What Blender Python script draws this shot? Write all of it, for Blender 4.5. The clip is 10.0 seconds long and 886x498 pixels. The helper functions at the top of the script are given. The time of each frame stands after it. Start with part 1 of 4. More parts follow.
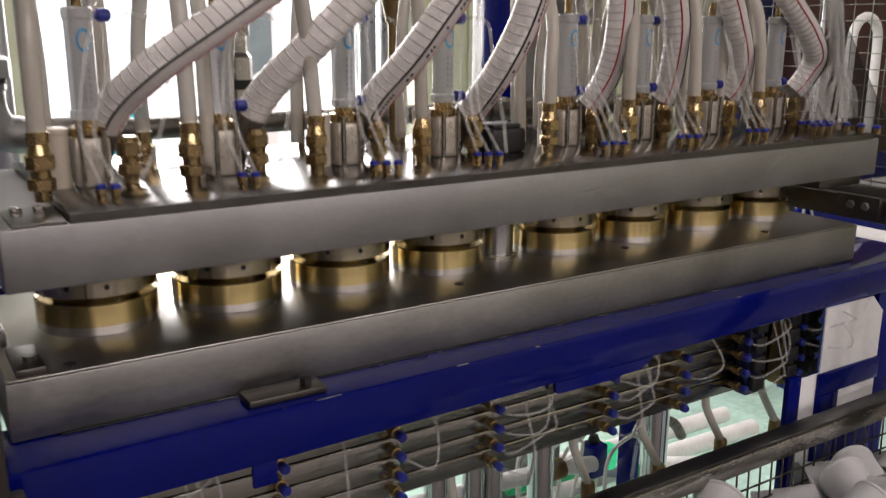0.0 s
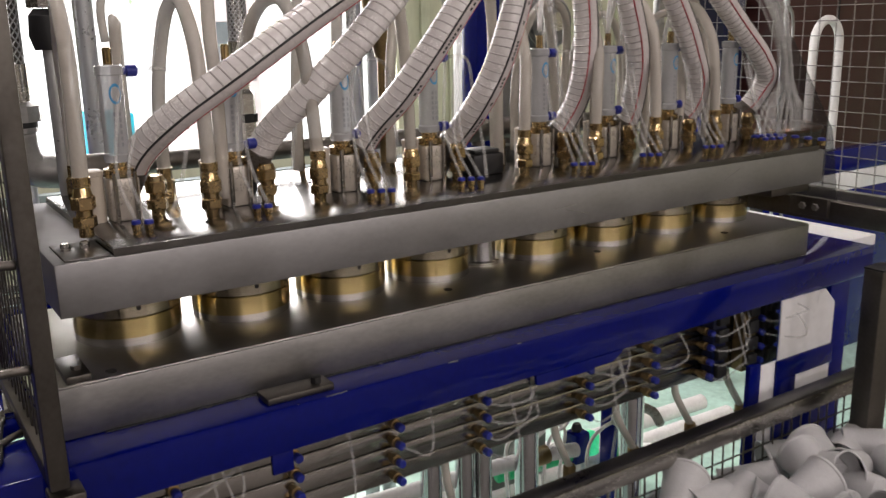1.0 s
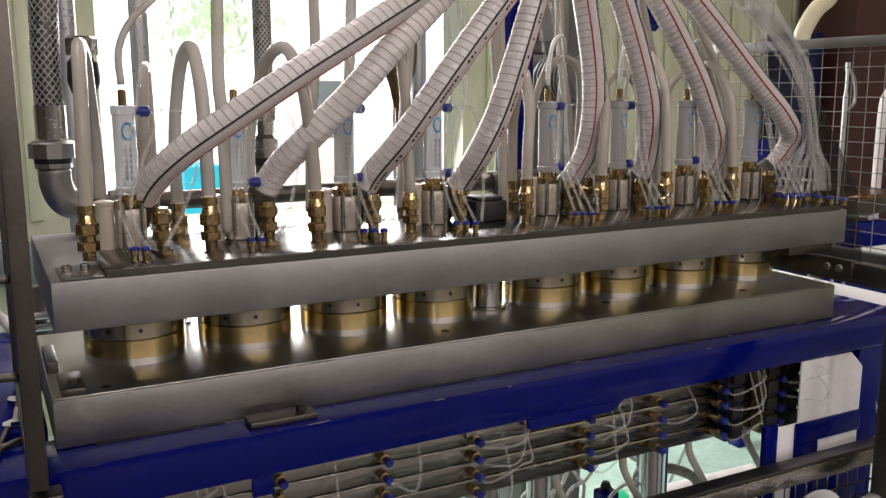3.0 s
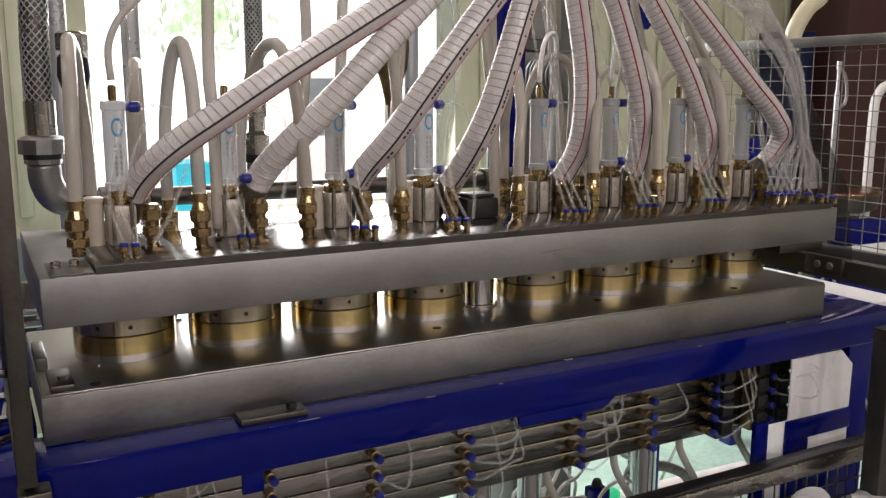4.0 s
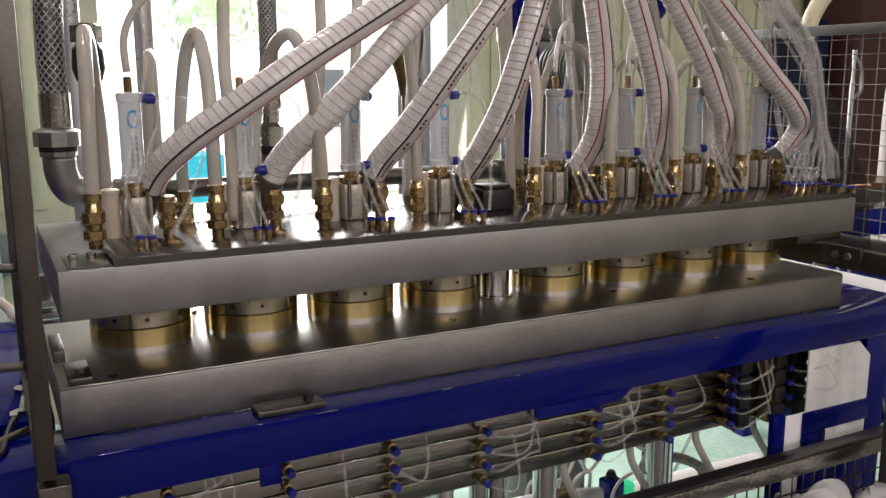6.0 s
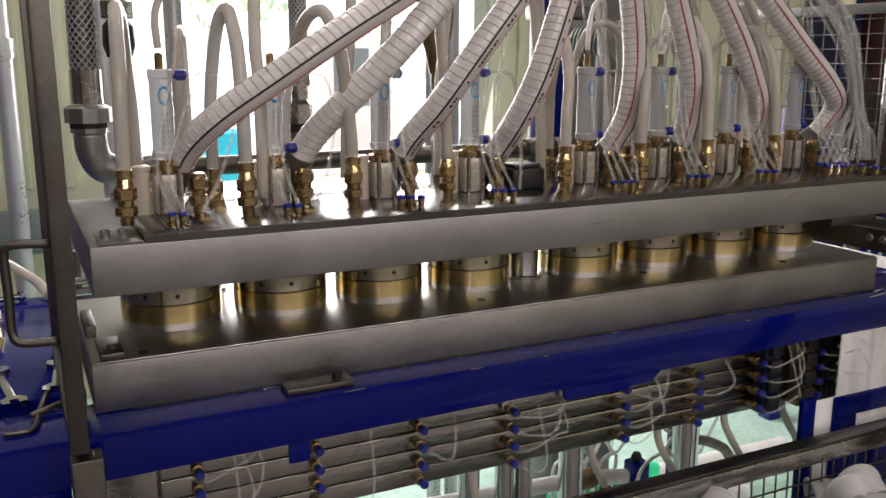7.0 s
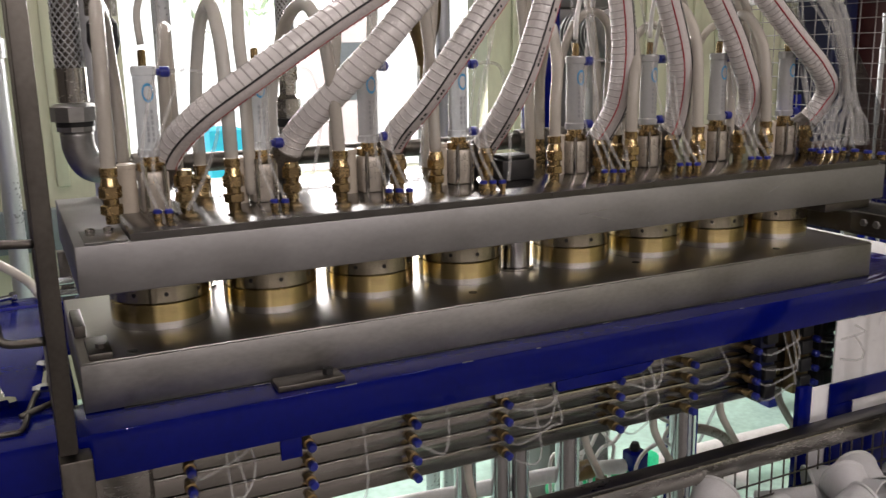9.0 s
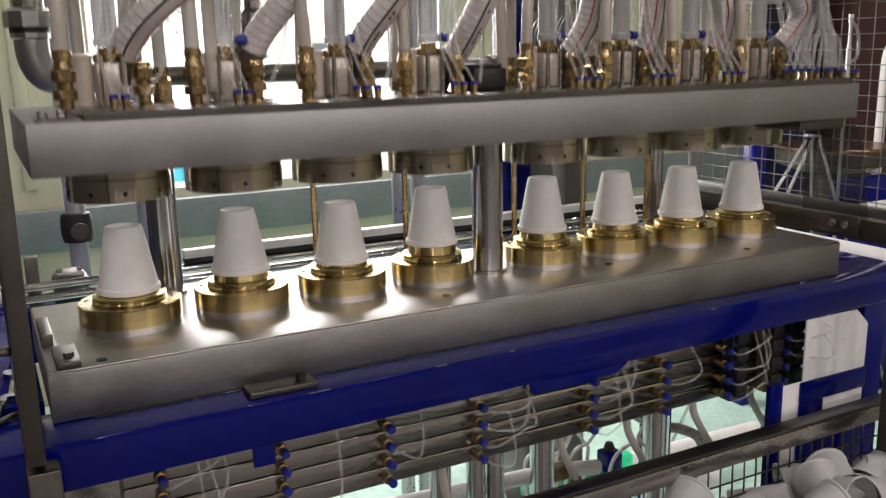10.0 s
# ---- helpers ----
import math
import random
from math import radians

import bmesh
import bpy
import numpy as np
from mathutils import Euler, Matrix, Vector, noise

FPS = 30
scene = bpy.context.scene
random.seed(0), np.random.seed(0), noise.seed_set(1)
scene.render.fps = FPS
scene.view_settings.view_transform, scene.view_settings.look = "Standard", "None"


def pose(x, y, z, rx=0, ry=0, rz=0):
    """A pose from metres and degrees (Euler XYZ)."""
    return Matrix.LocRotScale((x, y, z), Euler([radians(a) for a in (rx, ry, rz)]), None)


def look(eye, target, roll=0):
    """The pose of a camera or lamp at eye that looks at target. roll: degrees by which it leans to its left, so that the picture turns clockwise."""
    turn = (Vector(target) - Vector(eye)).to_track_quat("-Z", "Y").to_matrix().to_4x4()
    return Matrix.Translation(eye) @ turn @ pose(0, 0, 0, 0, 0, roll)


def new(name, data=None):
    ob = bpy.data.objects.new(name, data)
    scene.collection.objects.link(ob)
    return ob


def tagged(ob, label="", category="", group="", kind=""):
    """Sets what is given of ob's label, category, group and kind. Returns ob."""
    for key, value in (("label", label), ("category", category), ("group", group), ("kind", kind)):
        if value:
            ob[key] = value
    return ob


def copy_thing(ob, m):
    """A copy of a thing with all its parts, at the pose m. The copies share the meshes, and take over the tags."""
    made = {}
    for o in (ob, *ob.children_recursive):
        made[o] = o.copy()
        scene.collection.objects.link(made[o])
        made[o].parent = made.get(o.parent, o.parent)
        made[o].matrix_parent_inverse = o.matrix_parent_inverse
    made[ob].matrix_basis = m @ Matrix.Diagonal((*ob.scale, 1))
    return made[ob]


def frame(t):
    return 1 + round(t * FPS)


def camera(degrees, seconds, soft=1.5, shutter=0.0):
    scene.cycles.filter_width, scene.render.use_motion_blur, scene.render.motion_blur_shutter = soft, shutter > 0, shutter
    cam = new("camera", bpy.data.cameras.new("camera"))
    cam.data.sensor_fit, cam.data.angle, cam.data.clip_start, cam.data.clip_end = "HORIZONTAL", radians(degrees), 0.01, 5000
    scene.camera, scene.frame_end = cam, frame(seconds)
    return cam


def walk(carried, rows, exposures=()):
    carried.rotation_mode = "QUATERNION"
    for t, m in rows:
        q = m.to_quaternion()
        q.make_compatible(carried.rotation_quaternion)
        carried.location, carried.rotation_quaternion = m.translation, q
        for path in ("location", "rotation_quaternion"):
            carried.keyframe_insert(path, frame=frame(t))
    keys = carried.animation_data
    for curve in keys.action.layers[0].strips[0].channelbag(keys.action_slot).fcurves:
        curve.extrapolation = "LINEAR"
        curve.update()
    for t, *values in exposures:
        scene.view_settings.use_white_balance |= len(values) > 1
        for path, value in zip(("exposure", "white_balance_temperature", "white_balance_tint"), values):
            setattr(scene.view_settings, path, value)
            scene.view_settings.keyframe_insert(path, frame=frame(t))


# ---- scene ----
cam = camera(53.09, 10.0, soft=1.3, shutter=0.8)
# seconds, eye x y z, yaw (to the left from +y), pitch (up), roll
PATH = [
    (0, -0.0804, -0.9932, 1.3685, -32.521, -13.973, 0.189),
    (0.5, -0.1334, -1.0348, 1.3921, -33.012, -13.277, -0.345),
    (1, -0.1624, -1.1103, 1.4244, -33.484, -14.140, -1.110),
    (1.2, -0.1540, -1.1500, 1.4200, -32.147, -13.035, -1.200),
    (1.3, -0.1450, -1.1650, 1.4160, -31.650, -12.845, 0.647),
    (1.4, -0.1320, -1.1760, 1.4120, -29.700, -12.950, 1.993),
    (1.5, -0.1216, -1.1795, 1.4077, -27.633, -13.308, 3.153),
    (1.6, -0.1125, -1.1770, 1.4060, -26.377, -13.500, 3.300),
    (1.7, -0.1000, -1.1800, 1.4040, -25.818, -13.350, 2.300),
    (1.8, -0.0850, -1.1810, 1.4020, -25.678, -13.700, 1.400),
    (2, -0.0633, -1.1851, 1.3911, -25.710, -13.279, 0.467),
    (2.5, -0.0635, -1.2167, 1.3940, -27.249, -11.176, 0.719),
    (3, -0.0594, -1.2335, 1.4022, -27.552, -10.104, -0.141),
    (4.5, -0.0564, -1.2339, 1.3998, -28.196, -10.321, 0.234),
    (5, -0.0634, -1.2263, 1.4008, -28.213, -10.378, 0.296),
    (5.5, -0.0614, -1.2265, 1.4007, -27.857, -10.414, -0.099),
    (7, -0.0693, -1.2107, 1.3968, -25.914, -12.087, -0.020),
    (7.5, -0.0620, -1.2176, 1.4003, -24.716, -12.469, -0.620),
    (8, -0.0546, -1.2175, 1.4004, -24.289, -12.666, -1.184),
    (8.5, -0.0544, -1.2166, 1.3969, -24.638, -12.611, -1.098),
    (9, -0.0503, -1.2127, 1.3957, -25.830, -12.545, -1.052),
    (9.5, -0.0464, -1.2110, 1.3979, -26.813, -12.618, -1.183),
    (10, -0.0465, -1.2082, 1.3996, -27.569, -12.554, -1.148),
]


def eye_pose(x, y, z, yaw, pitch, roll):
    return pose(x, y, z) @ pose(0, 0, 0, 0, 0, yaw) @ pose(0, 0, 0, 90 + pitch) @ pose(0, 0, 0, 0, 0, roll)


walk(cam, [(t, eye_pose(*row)) for t, *row in PATH])

# ---- world, lamps, exposure ----
world = bpy.data.worlds.new("sky")
scene.world = world
world.use_nodes = True
wn = world.node_tree.nodes
sky = wn.new("ShaderNodeTexSky")
sky.sky_type, sky.sun_disc = "NISHITA", False
sky.sun_elevation, sky.sun_rotation = radians(50), radians(200)
world.node_tree.links.new(sky.outputs[0], wn["Background"].inputs[0])
wn["Background"].inputs[1].default_value = 0.12
scene.view_settings.exposure = 0.0


def area_lamp(name, m, sx, sy, watts, colour):
    lamp = bpy.data.lights.new(name, "AREA")
    lamp.shape, lamp.size, lamp.size_y, lamp.energy, lamp.color = "RECTANGLE", sx, sy, watts, colour
    ob = new(name, lamp)
    ob.matrix_basis = m
    return ob


# fluorescent battens under the hall ceiling, and the daylight of the window
CEIL = 4.2
BATTENS = [(x, y) for y in (-9.6, -7.2, -2.6, 0.9) for x in (-2.6, -0.2, 2.2, 4.6)]
for lx, ly in BATTENS:
    area_lamp("ceiling_lamp", pose(lx, ly, CEIL - 0.14, 0, 0, 90), 1.2, 0.08, 95 if ly < -5 else 26, (1.0, 0.885, 0.858))
area_lamp("window_light", look((1.2, 2.45, 1.9), (1.0, 0, 1.0)), 1.6, 1.8, 85, (1.0, 0.94, 0.93))


# ---- materials ----
def ramp(nt, fac, stops):
    n = nt.nodes.new("ShaderNodeValToRGB")
    nt.links.new(fac, n.inputs[0])
    el = n.color_ramp.elements
    while len(el) < len(stops):
        el.new(0.5)
    for e, (p, c) in zip(el, stops):
        e.position, e.color = p, (*c, 1)
    return n.outputs[0]


def material(name, colour, rough=0.5, metal=0.0, vary=0.12, scale=14, stretch=(1, 1, 1), bump=0.05, alpha=1.0,
             trans=0.0, rough_vary=0.12, spots=0.0, emit=0.0, random_tint=0.0, coat=0.0, turned=0.0, spec=0.5):
    m = bpy.data.materials.new(name)
    m.use_nodes = True
    nt = m.node_tree
    b = nt.nodes["Principled BSDF"]
    tc = nt.nodes.new("ShaderNodeTexCoord")
    mp = nt.nodes.new("ShaderNodeMapping")
    mp.inputs["Scale"].default_value = stretch
    nt.links.new(tc.outputs["Object"], mp.inputs[0])
    coarse, fine = nt.nodes.new("ShaderNodeTexNoise"), nt.nodes.new("ShaderNodeTexNoise")
    for n, s, d in ((coarse, scale, 5), (fine, scale * 11, 3)):
        n.inputs["Scale"].default_value, n.inputs["Detail"].default_value = s, d
        nt.links.new(mp.outputs[0], n.inputs["Vector"])
    mix = nt.nodes.new("ShaderNodeMath")
    mix.operation = "MULTIPLY_ADD"
    nt.links.new(fine.outputs["Fac"], mix.inputs[0])
    mix.inputs[1].default_value = 0.45
    half = nt.nodes.new("ShaderNodeMath")
    half.operation = "MULTIPLY"
    nt.links.new(coarse.outputs["Fac"], half.inputs[0])
    half.inputs[1].default_value = 0.55
    nt.links.new(half.outputs[0], mix.inputs[2])
    lo = tuple(max(c * (1 - 2.2 * vary), 0) for c in colour)
    hi = tuple(min(c * (1 + 2.2 * vary), 1) for c in colour)
    col = ramp(nt, mix.outputs[0], [(0.25, lo), (0.75, hi)])
    if spots:
        sp = nt.nodes.new("ShaderNodeTexNoise")
        sp.inputs["Scale"].default_value, sp.inputs["Detail"].default_value = scale * 0.7, 8
        nt.links.new(tc.outputs["Object"], sp.inputs["Vector"])
        mask = ramp(nt, sp.outputs["Fac"], [(0.55, (0, 0, 0)), (0.68, (spots,) * 3)])
        mx = nt.nodes.new("ShaderNodeMixRGB")
        nt.links.new(mask, mx.inputs[0])
        nt.links.new(col, mx.inputs[1])
        mx.inputs[2].default_value = (colour[0] * 0.3, colour[1] * 0.26, colour[2] * 0.22, 1)
        col = mx.outputs[0]
    if random_tint:
        oi = nt.nodes.new("ShaderNodeObjectInfo")
        hsv = nt.nodes.new("ShaderNodeHueSaturation")
        mr = nt.nodes.new("ShaderNodeMapRange")
        mr.inputs[3].default_value, mr.inputs[4].default_value = 1 - random_tint, 1 + random_tint
        nt.links.new(oi.outputs["Random"], mr.inputs[0])
        nt.links.new(mr.outputs[0], hsv.inputs["Value"])
        nt.links.new(col, hsv.inputs["Color"])
        col = hsv.outputs[0]
    nt.links.new(col, b.inputs["Base Color"])
    rr = nt.nodes.new("ShaderNodeMapRange")
    rr.inputs[1].default_value, rr.inputs[2].default_value = 0.3, 0.7
    rr.inputs[3].default_value, rr.inputs[4].default_value = max(rough - rough_vary, 0.02), min(rough + rough_vary, 1)
    nt.links.new(mix.outputs[0], rr.inputs[0])
    nt.links.new(rr.outputs[0], b.inputs["Roughness"])
    b.inputs["Metallic"].default_value = metal
    b.inputs["Specular IOR Level"].default_value = spec
    b.inputs["Alpha"].default_value = alpha
    b.inputs["Transmission Weight"].default_value = trans
    b.inputs["Coat Weight"].default_value = coat
    if turned:
        tg = nt.nodes.new("ShaderNodeTangent")
        tg.direction_type, tg.axis = "RADIAL", "Z"
        nt.links.new(tg.outputs[0], b.inputs["Tangent"])
        b.inputs["Anisotropic"].default_value, b.inputs["Anisotropic Rotation"].default_value = turned, 0.25
    if bump:
        bp = nt.nodes.new("ShaderNodeBump")
        bp.inputs["Strength"].default_value, bp.inputs["Distance"].default_value = bump, 0.002
        nt.links.new(mix.outputs[0], bp.inputs["Height"])
        nt.links.new(bp.outputs[0], b.inputs["Normal"])
    if emit:
        b.inputs["Emission Strength"].default_value = emit
        nt.links.new(col, b.inputs["Emission Color"])
    return m


M = {
    "alu": material("milled_aluminium", (0.325, 0.323, 0.325), 0.50, 1, 0.075, 9, (1, 1.6, 1.6), 0.02, spots=0.16, rough_vary=0.08),
    "plate": material("ground_steel_plate", (0.50, 0.485, 0.465), 0.36, 1, 0.06, 6, (1, 2.6, 1), 0.006, spots=0.12, rough_vary=0.07),
    "rim": material("dark_strip_steel", (0.12, 0.115, 0.11), 0.35, 1, 0.1, 8, (1, 2, 1), 0.015),
    "steel": material("stainless_steel", (0.44, 0.42, 0.39), 0.24, 1, 0.06, 8, (1, 4, 4), 0.015, spots=0.2),
    "darksteel": material("grimy_steel", (0.13, 0.12, 0.108), 0.42, 1, 0.12, 12, bump=0.02, spots=0.3),
    "band_steel": material("turned_steel", (0.56, 0.55, 0.53), 0.22, 1, 0.03, 9, (1, 1, 5), 0.0, turned=1.0, rough_vary=0.015),
    "pale_brass": material("pale_turned_brass", (0.42, 0.385, 0.30), 0.215, 1, 0.04, 9, (1, 1, 5), 0.0, turned=1.0, rough_vary=0.015),
    "dull": material("dull_machined_steel", (0.335, 0.33, 0.32), 0.46, 1, 0.11, 7, (1, 2, 2), 0.06, spots=0.3, rough_vary=0.12),
    "bar_steel": material("drawn_steel_bar", (0.40, 0.385, 0.36), 0.21, 1, 0.08, 4, (0.4, 6, 6), 0.0, spots=0.12, rough_vary=0.08),
    "chrome": material("chromed_rod", (0.56, 0.56, 0.57), 0.13, 1, 0.04, 10, bump=0.0, rough_vary=0.05),
    "brass": material("turned_brass", (0.52, 0.415, 0.195), 0.215, 1, 0.05, 9, (1, 1, 5), 0.0, random_tint=0.08, turned=1.0, rough_vary=0.015),
    "ground_rod": material("ground_chrome_rod", (0.38, 0.38, 0.39), 0.15, 1, 0.04, 10, (1, 1, 5), 0.0, turned=1.0, rough_vary=0.015),
    "brassfit": material("brass_fitting", (0.42, 0.31, 0.16), 0.24, 1, 0.07, 30, random_tint=0.12),
    "bronze": material("old_bronze", (0.23, 0.165, 0.08), 0.38, 1, 0.2, 30),
    "blue": material("blue_enamel", (0.0012, 0.0045, 0.125), 0.09, 0, 0.14, 7, bump=0.01, spots=0.2, spec=0.26),
    "bluefit": material("blue_plastic", (0.014, 0.022, 0.22), 0.35, 0, 0.1, 40),
    "hose": material("white_pvc_hose", (0.80, 0.77, 0.755), 0.22, 0, 0.03, 24, trans=0.12, spots=0.15, bump=0.02),
    "darkpvc": material("dark_hose_cuff", (0.075, 0.065, 0.055), 0.3, 0, 0.2, 40),
    "bandpvc": material("pinkish_pvc_band", (0.60, 0.56, 0.55), 0.3, 0, 0.03, 20, bump=0),
    "bone": material("bone_ceramic", (0.52, 0.46, 0.38), 0.4, 0, 0.05, 30),
    "navy": material("dark_navy_paint", (0.002, 0.005, 0.035), 0.35, 0, 0.1, 8),
    "mirror_plate": material("bright_cover_plate", (0.20, 0.194, 0.188), 0.18, 1, 0.12, 5, (0.7, 7, 1), 0.02, spots=0.35, rough_vary=0.06),
    "rib": material("clear_hose_wall", (0.47, 0.445, 0.43), 0.2, 0, 0.1, 24, bump=0.0),
    "tube": material("clear_tube", (0.72, 0.71, 0.68), 0.18, 0, 0.06, 20, alpha=0.62, bump=0.0),
    "thin": material("thin_clear_tube", (0.66, 0.66, 0.64), 0.06, 0, 0.04, 20, alpha=0.22, bump=0.0),
    "milky": material("milky_tube", (0.50, 0.465, 0.41), 0.22, 0, 0.03, 18, alpha=0.82, bump=0.0, rough_vary=0.05, random_tint=0.12),
    "smoked": material("smoked_plastic", (0.05, 0.05, 0.048), 0.15, 0, 0.1, 10, alpha=0.4, bump=0.0),
    "yellowed": material("yellowed_hose", (0.62, 0.58, 0.40), 0.35, 0, 0.05, 14),
    "body": material("grey_cast_body", (0.47, 0.43, 0.375), 0.33, 0.4, 0.08, 30, spots=0.2),
    "cylwhite": material("white_cylinder_label", (0.44, 0.445, 0.45), 0.2, 0, 0.03, 20, alpha=0.72, bump=0),
    "black": material("black_rubber", (0.010, 0.010, 0.011), 0.55, 0, 0.2, 30),
    "ink": material("black_print", (0.02, 0.02, 0.02), 0.5, 0, 0.1, 60, bump=0),
    "redink": material("red_print", (0.42, 0.03, 0.04), 0.5, 0, 0.1, 60, bump=0),
    "blueink": material("blue_print", (0.03, 0.22, 0.45), 0.5, 0, 0.1, 60, bump=0),
    "greyink": material("grey_print", (0.2, 0.2, 0.22), 0.5, 0, 0.1, 60, bump=0),
    "foam": material("white_foam", (0.88, 0.88, 0.87), 0.62, 0, 0.03, 60, bump=0.12, random_tint=0.03),
    # darker grey than the moulded cups' foam
    "greyfoam": material("grey_foam", (0.47, 0.47, 0.475), 0.42, 0, 0.06, 30, bump=0.05, random_tint=0.08),
    "white": material("white_painted_sheet", (0.84, 0.84, 0.85), 0.35, 0, 0.05, 5, spots=0.12, bump=0.02),
    "wall": material("pale_green_wall", (0.50, 0.50, 0.36), 0.6, 0, 0.06, 4, (1, 1, 0.3), spots=0.18),
    "band": material("grey_green_dado", (0.15, 0.18, 0.18), 0.55, 0, 0.1, 4),
    # dark colour of the unseen hall shell, which keeps reflections dim
    "hall": material("dark_unseen_shell", (0.10, 0.092, 0.085), 0.8, 0, 0.1, 3, spots=0.2),
    "floor": material("green_epoxy_floor", (0.46, 0.66, 0.57), 0.16, 0, 0.12, 4, spots=0.3, bump=0.02),
    "darkfloor": material("unseen_dark_floor", (0.13, 0.12, 0.112), 0.6, 0, 0.15, 3, spots=0.3),
    "motor": material("grey_motor_paint", (0.16, 0.16, 0.15), 0.4, 0.2, 0.12, 14, spots=0.3),
    "lamp": material("lamp_tube", (1.0, 0.93, 0.84), 0.5, 0, 0.0, 4, bump=0, emit=2.0),
    "led": material("green_indicator", (0.05, 0.8, 0.32), 0.4, 0, 0.25, 30, bump=0, emit=0.6),
    # yard lorry and container: glow and pale colour stand in for sunlight
    "palered": material("glowing_red_truck", (0.93, 0.74, 0.71), 0.6, 0, 0.1, 4, bump=0, emit=1.0),
    "yardcyan": material("glowing_cyan_sheet", (0.05, 0.55, 0.70), 0.6, 0, 0.12, 3, bump=0, emit=0.75),
    "red": material("dark_red_paint", (0.045, 0.013, 0.012), 0.4, 0, 0.15, 9, spots=0.3),
    "galv": material("galvanised_pipe", (0.50, 0.51, 0.52), 0.34, 0.6, 0.04, 8, bump=0.02),
    "pvc": material("white_pvc_pipe", (0.74, 0.73, 0.71), 0.4, 0, 0.08, 10, spots=0.2),
    "daylight": material("daylight_glow", (0.97, 0.94, 0.92), 0.9, 0, 0.05, 1.2, bump=0, emit=1.5),
    "leaf": material("glowing_leaves", (0.55, 0.70, 0.45), 0.7, 0, 0.2, 9, bump=0, emit=0.9),
    "green": material("green_wire", (0.02, 0.5, 0.2), 0.35, 0, 0.2, 40),
    "copper": material("copper_tube", (0.22, 0.11, 0.06), 0.3, 1, 0.15, 30),
}


# ---- mesh helpers ----
def finish(bm):
    me = bpy.data.meshes.new("mesh")
    bm.normal_update()
    bm.to_mesh(me)
    bm.free()
    me.set_sharp_from_angle(angle=radians(32))
    return me


def part(name, data, mat, parent=None, label=""):
    me = finish(data) if isinstance(data, bmesh.types.BMesh) else data
    if not me.materials:
        me.materials.append(M[mat])
    ob = new(name, me)
    ob.parent = parent
    if label:
        ob["label"] = label
    return ob


def thing(name, m, label, category, group="", kind=""):
    ob = new(name)
    ob.empty_display_size = 0.05
    ob.matrix_basis = m
    return tagged(ob, label, category, group, kind)


def box(bm, x0, x1, y0, y1, z0, z1, bevel=0.0):
    g = bmesh.ops.create_cube(bm, size=1)["verts"]
    bmesh.ops.scale(bm, vec=(x1 - x0, y1 - y0, z1 - z0), verts=g)
    bmesh.ops.translate(bm, vec=((x0 + x1) / 2, (y0 + y1) / 2, (z0 + z1) / 2), verts=g)
    if bevel:
        es = list({e for v in g for e in v.link_edges})
        bmesh.ops.bevel(bm, geom=es, offset=bevel, segments=2, profile=0.5, affect="EDGES")
    return bm


def boxm(*a, bevel=0.0):
    return box(bmesh.new(), *a, bevel=bevel)


def lathe(profile, n=40, at=(0, 0, 0), bm=None, axis="z"):
    """A turned body from (radius, height) pairs."""
    bm = bm or bmesh.new()
    rings = []
    for r, h in profile:
        ring = []
        for i in range(n):
            a = 2 * math.pi * i / n
            c = (r * math.cos(a), r * math.sin(a), h)
            if axis == "x":
                c = (c[2], c[0], c[1])
            elif axis == "y":
                c = (c[0], c[2], c[1])
            ring.append(bm.verts.new((c[0] + at[0], c[1] + at[1], c[2] + at[2])))
        rings.append(ring)
    for a, b in zip(rings, rings[1:]):
        for i in range(n):
            bm.faces.new((a[i], a[(i + 1) % n], b[(i + 1) % n], b[i])).smooth = n > 8
    for ring in (rings[0], rings[-1]):
        bm.faces.new(ring)
    bmesh.ops.recalc_face_normals(bm, faces=bm.faces)
    return bm


def spline(pts, step=0.012):
    """A smooth line through the points, in even steps."""
    p = [np.array(q, float) for q in pts]
    p = [2 * p[0] - p[1]] + p + [2 * p[-1] - p[-2]]
    fine = []
    for a, b, c, d in zip(p, p[1:], p[2:], p[3:]):
        for t in np.linspace(0, 1, 24, endpoint=False):
            fine.append(0.5 * (2 * b + (c - a) * t + (2 * a - 5 * b + 4 * c - d) * t * t + (3 * b - a - 3 * c + d) * t ** 3))
    fine.append(p[-2])
    fine = np.array(fine)
    s = np.r_[0, np.cumsum(np.linalg.norm(np.diff(fine, axis=0), axis=1))]
    k = max(int(s[-1] / step), 3)
    at = np.linspace(0, s[-1], k + 1)
    return np.stack([np.interp(at, s, fine[:, i]) for i in range(3)], 1)


def frames_along(line):
    tan = np.gradient(line, axis=0)
    tan /= np.linalg.norm(tan, axis=1)[:, None]
    u = np.cross(tan[0], (0.3, -1, 0.1))
    u /= np.linalg.norm(u)
    us, vs = [], []
    for t in tan:
        u = u - (u @ t) * t
        u /= np.linalg.norm(u)
        us.append(u)
        vs.append(np.cross(t, u))
    return np.array(us), np.array(vs)


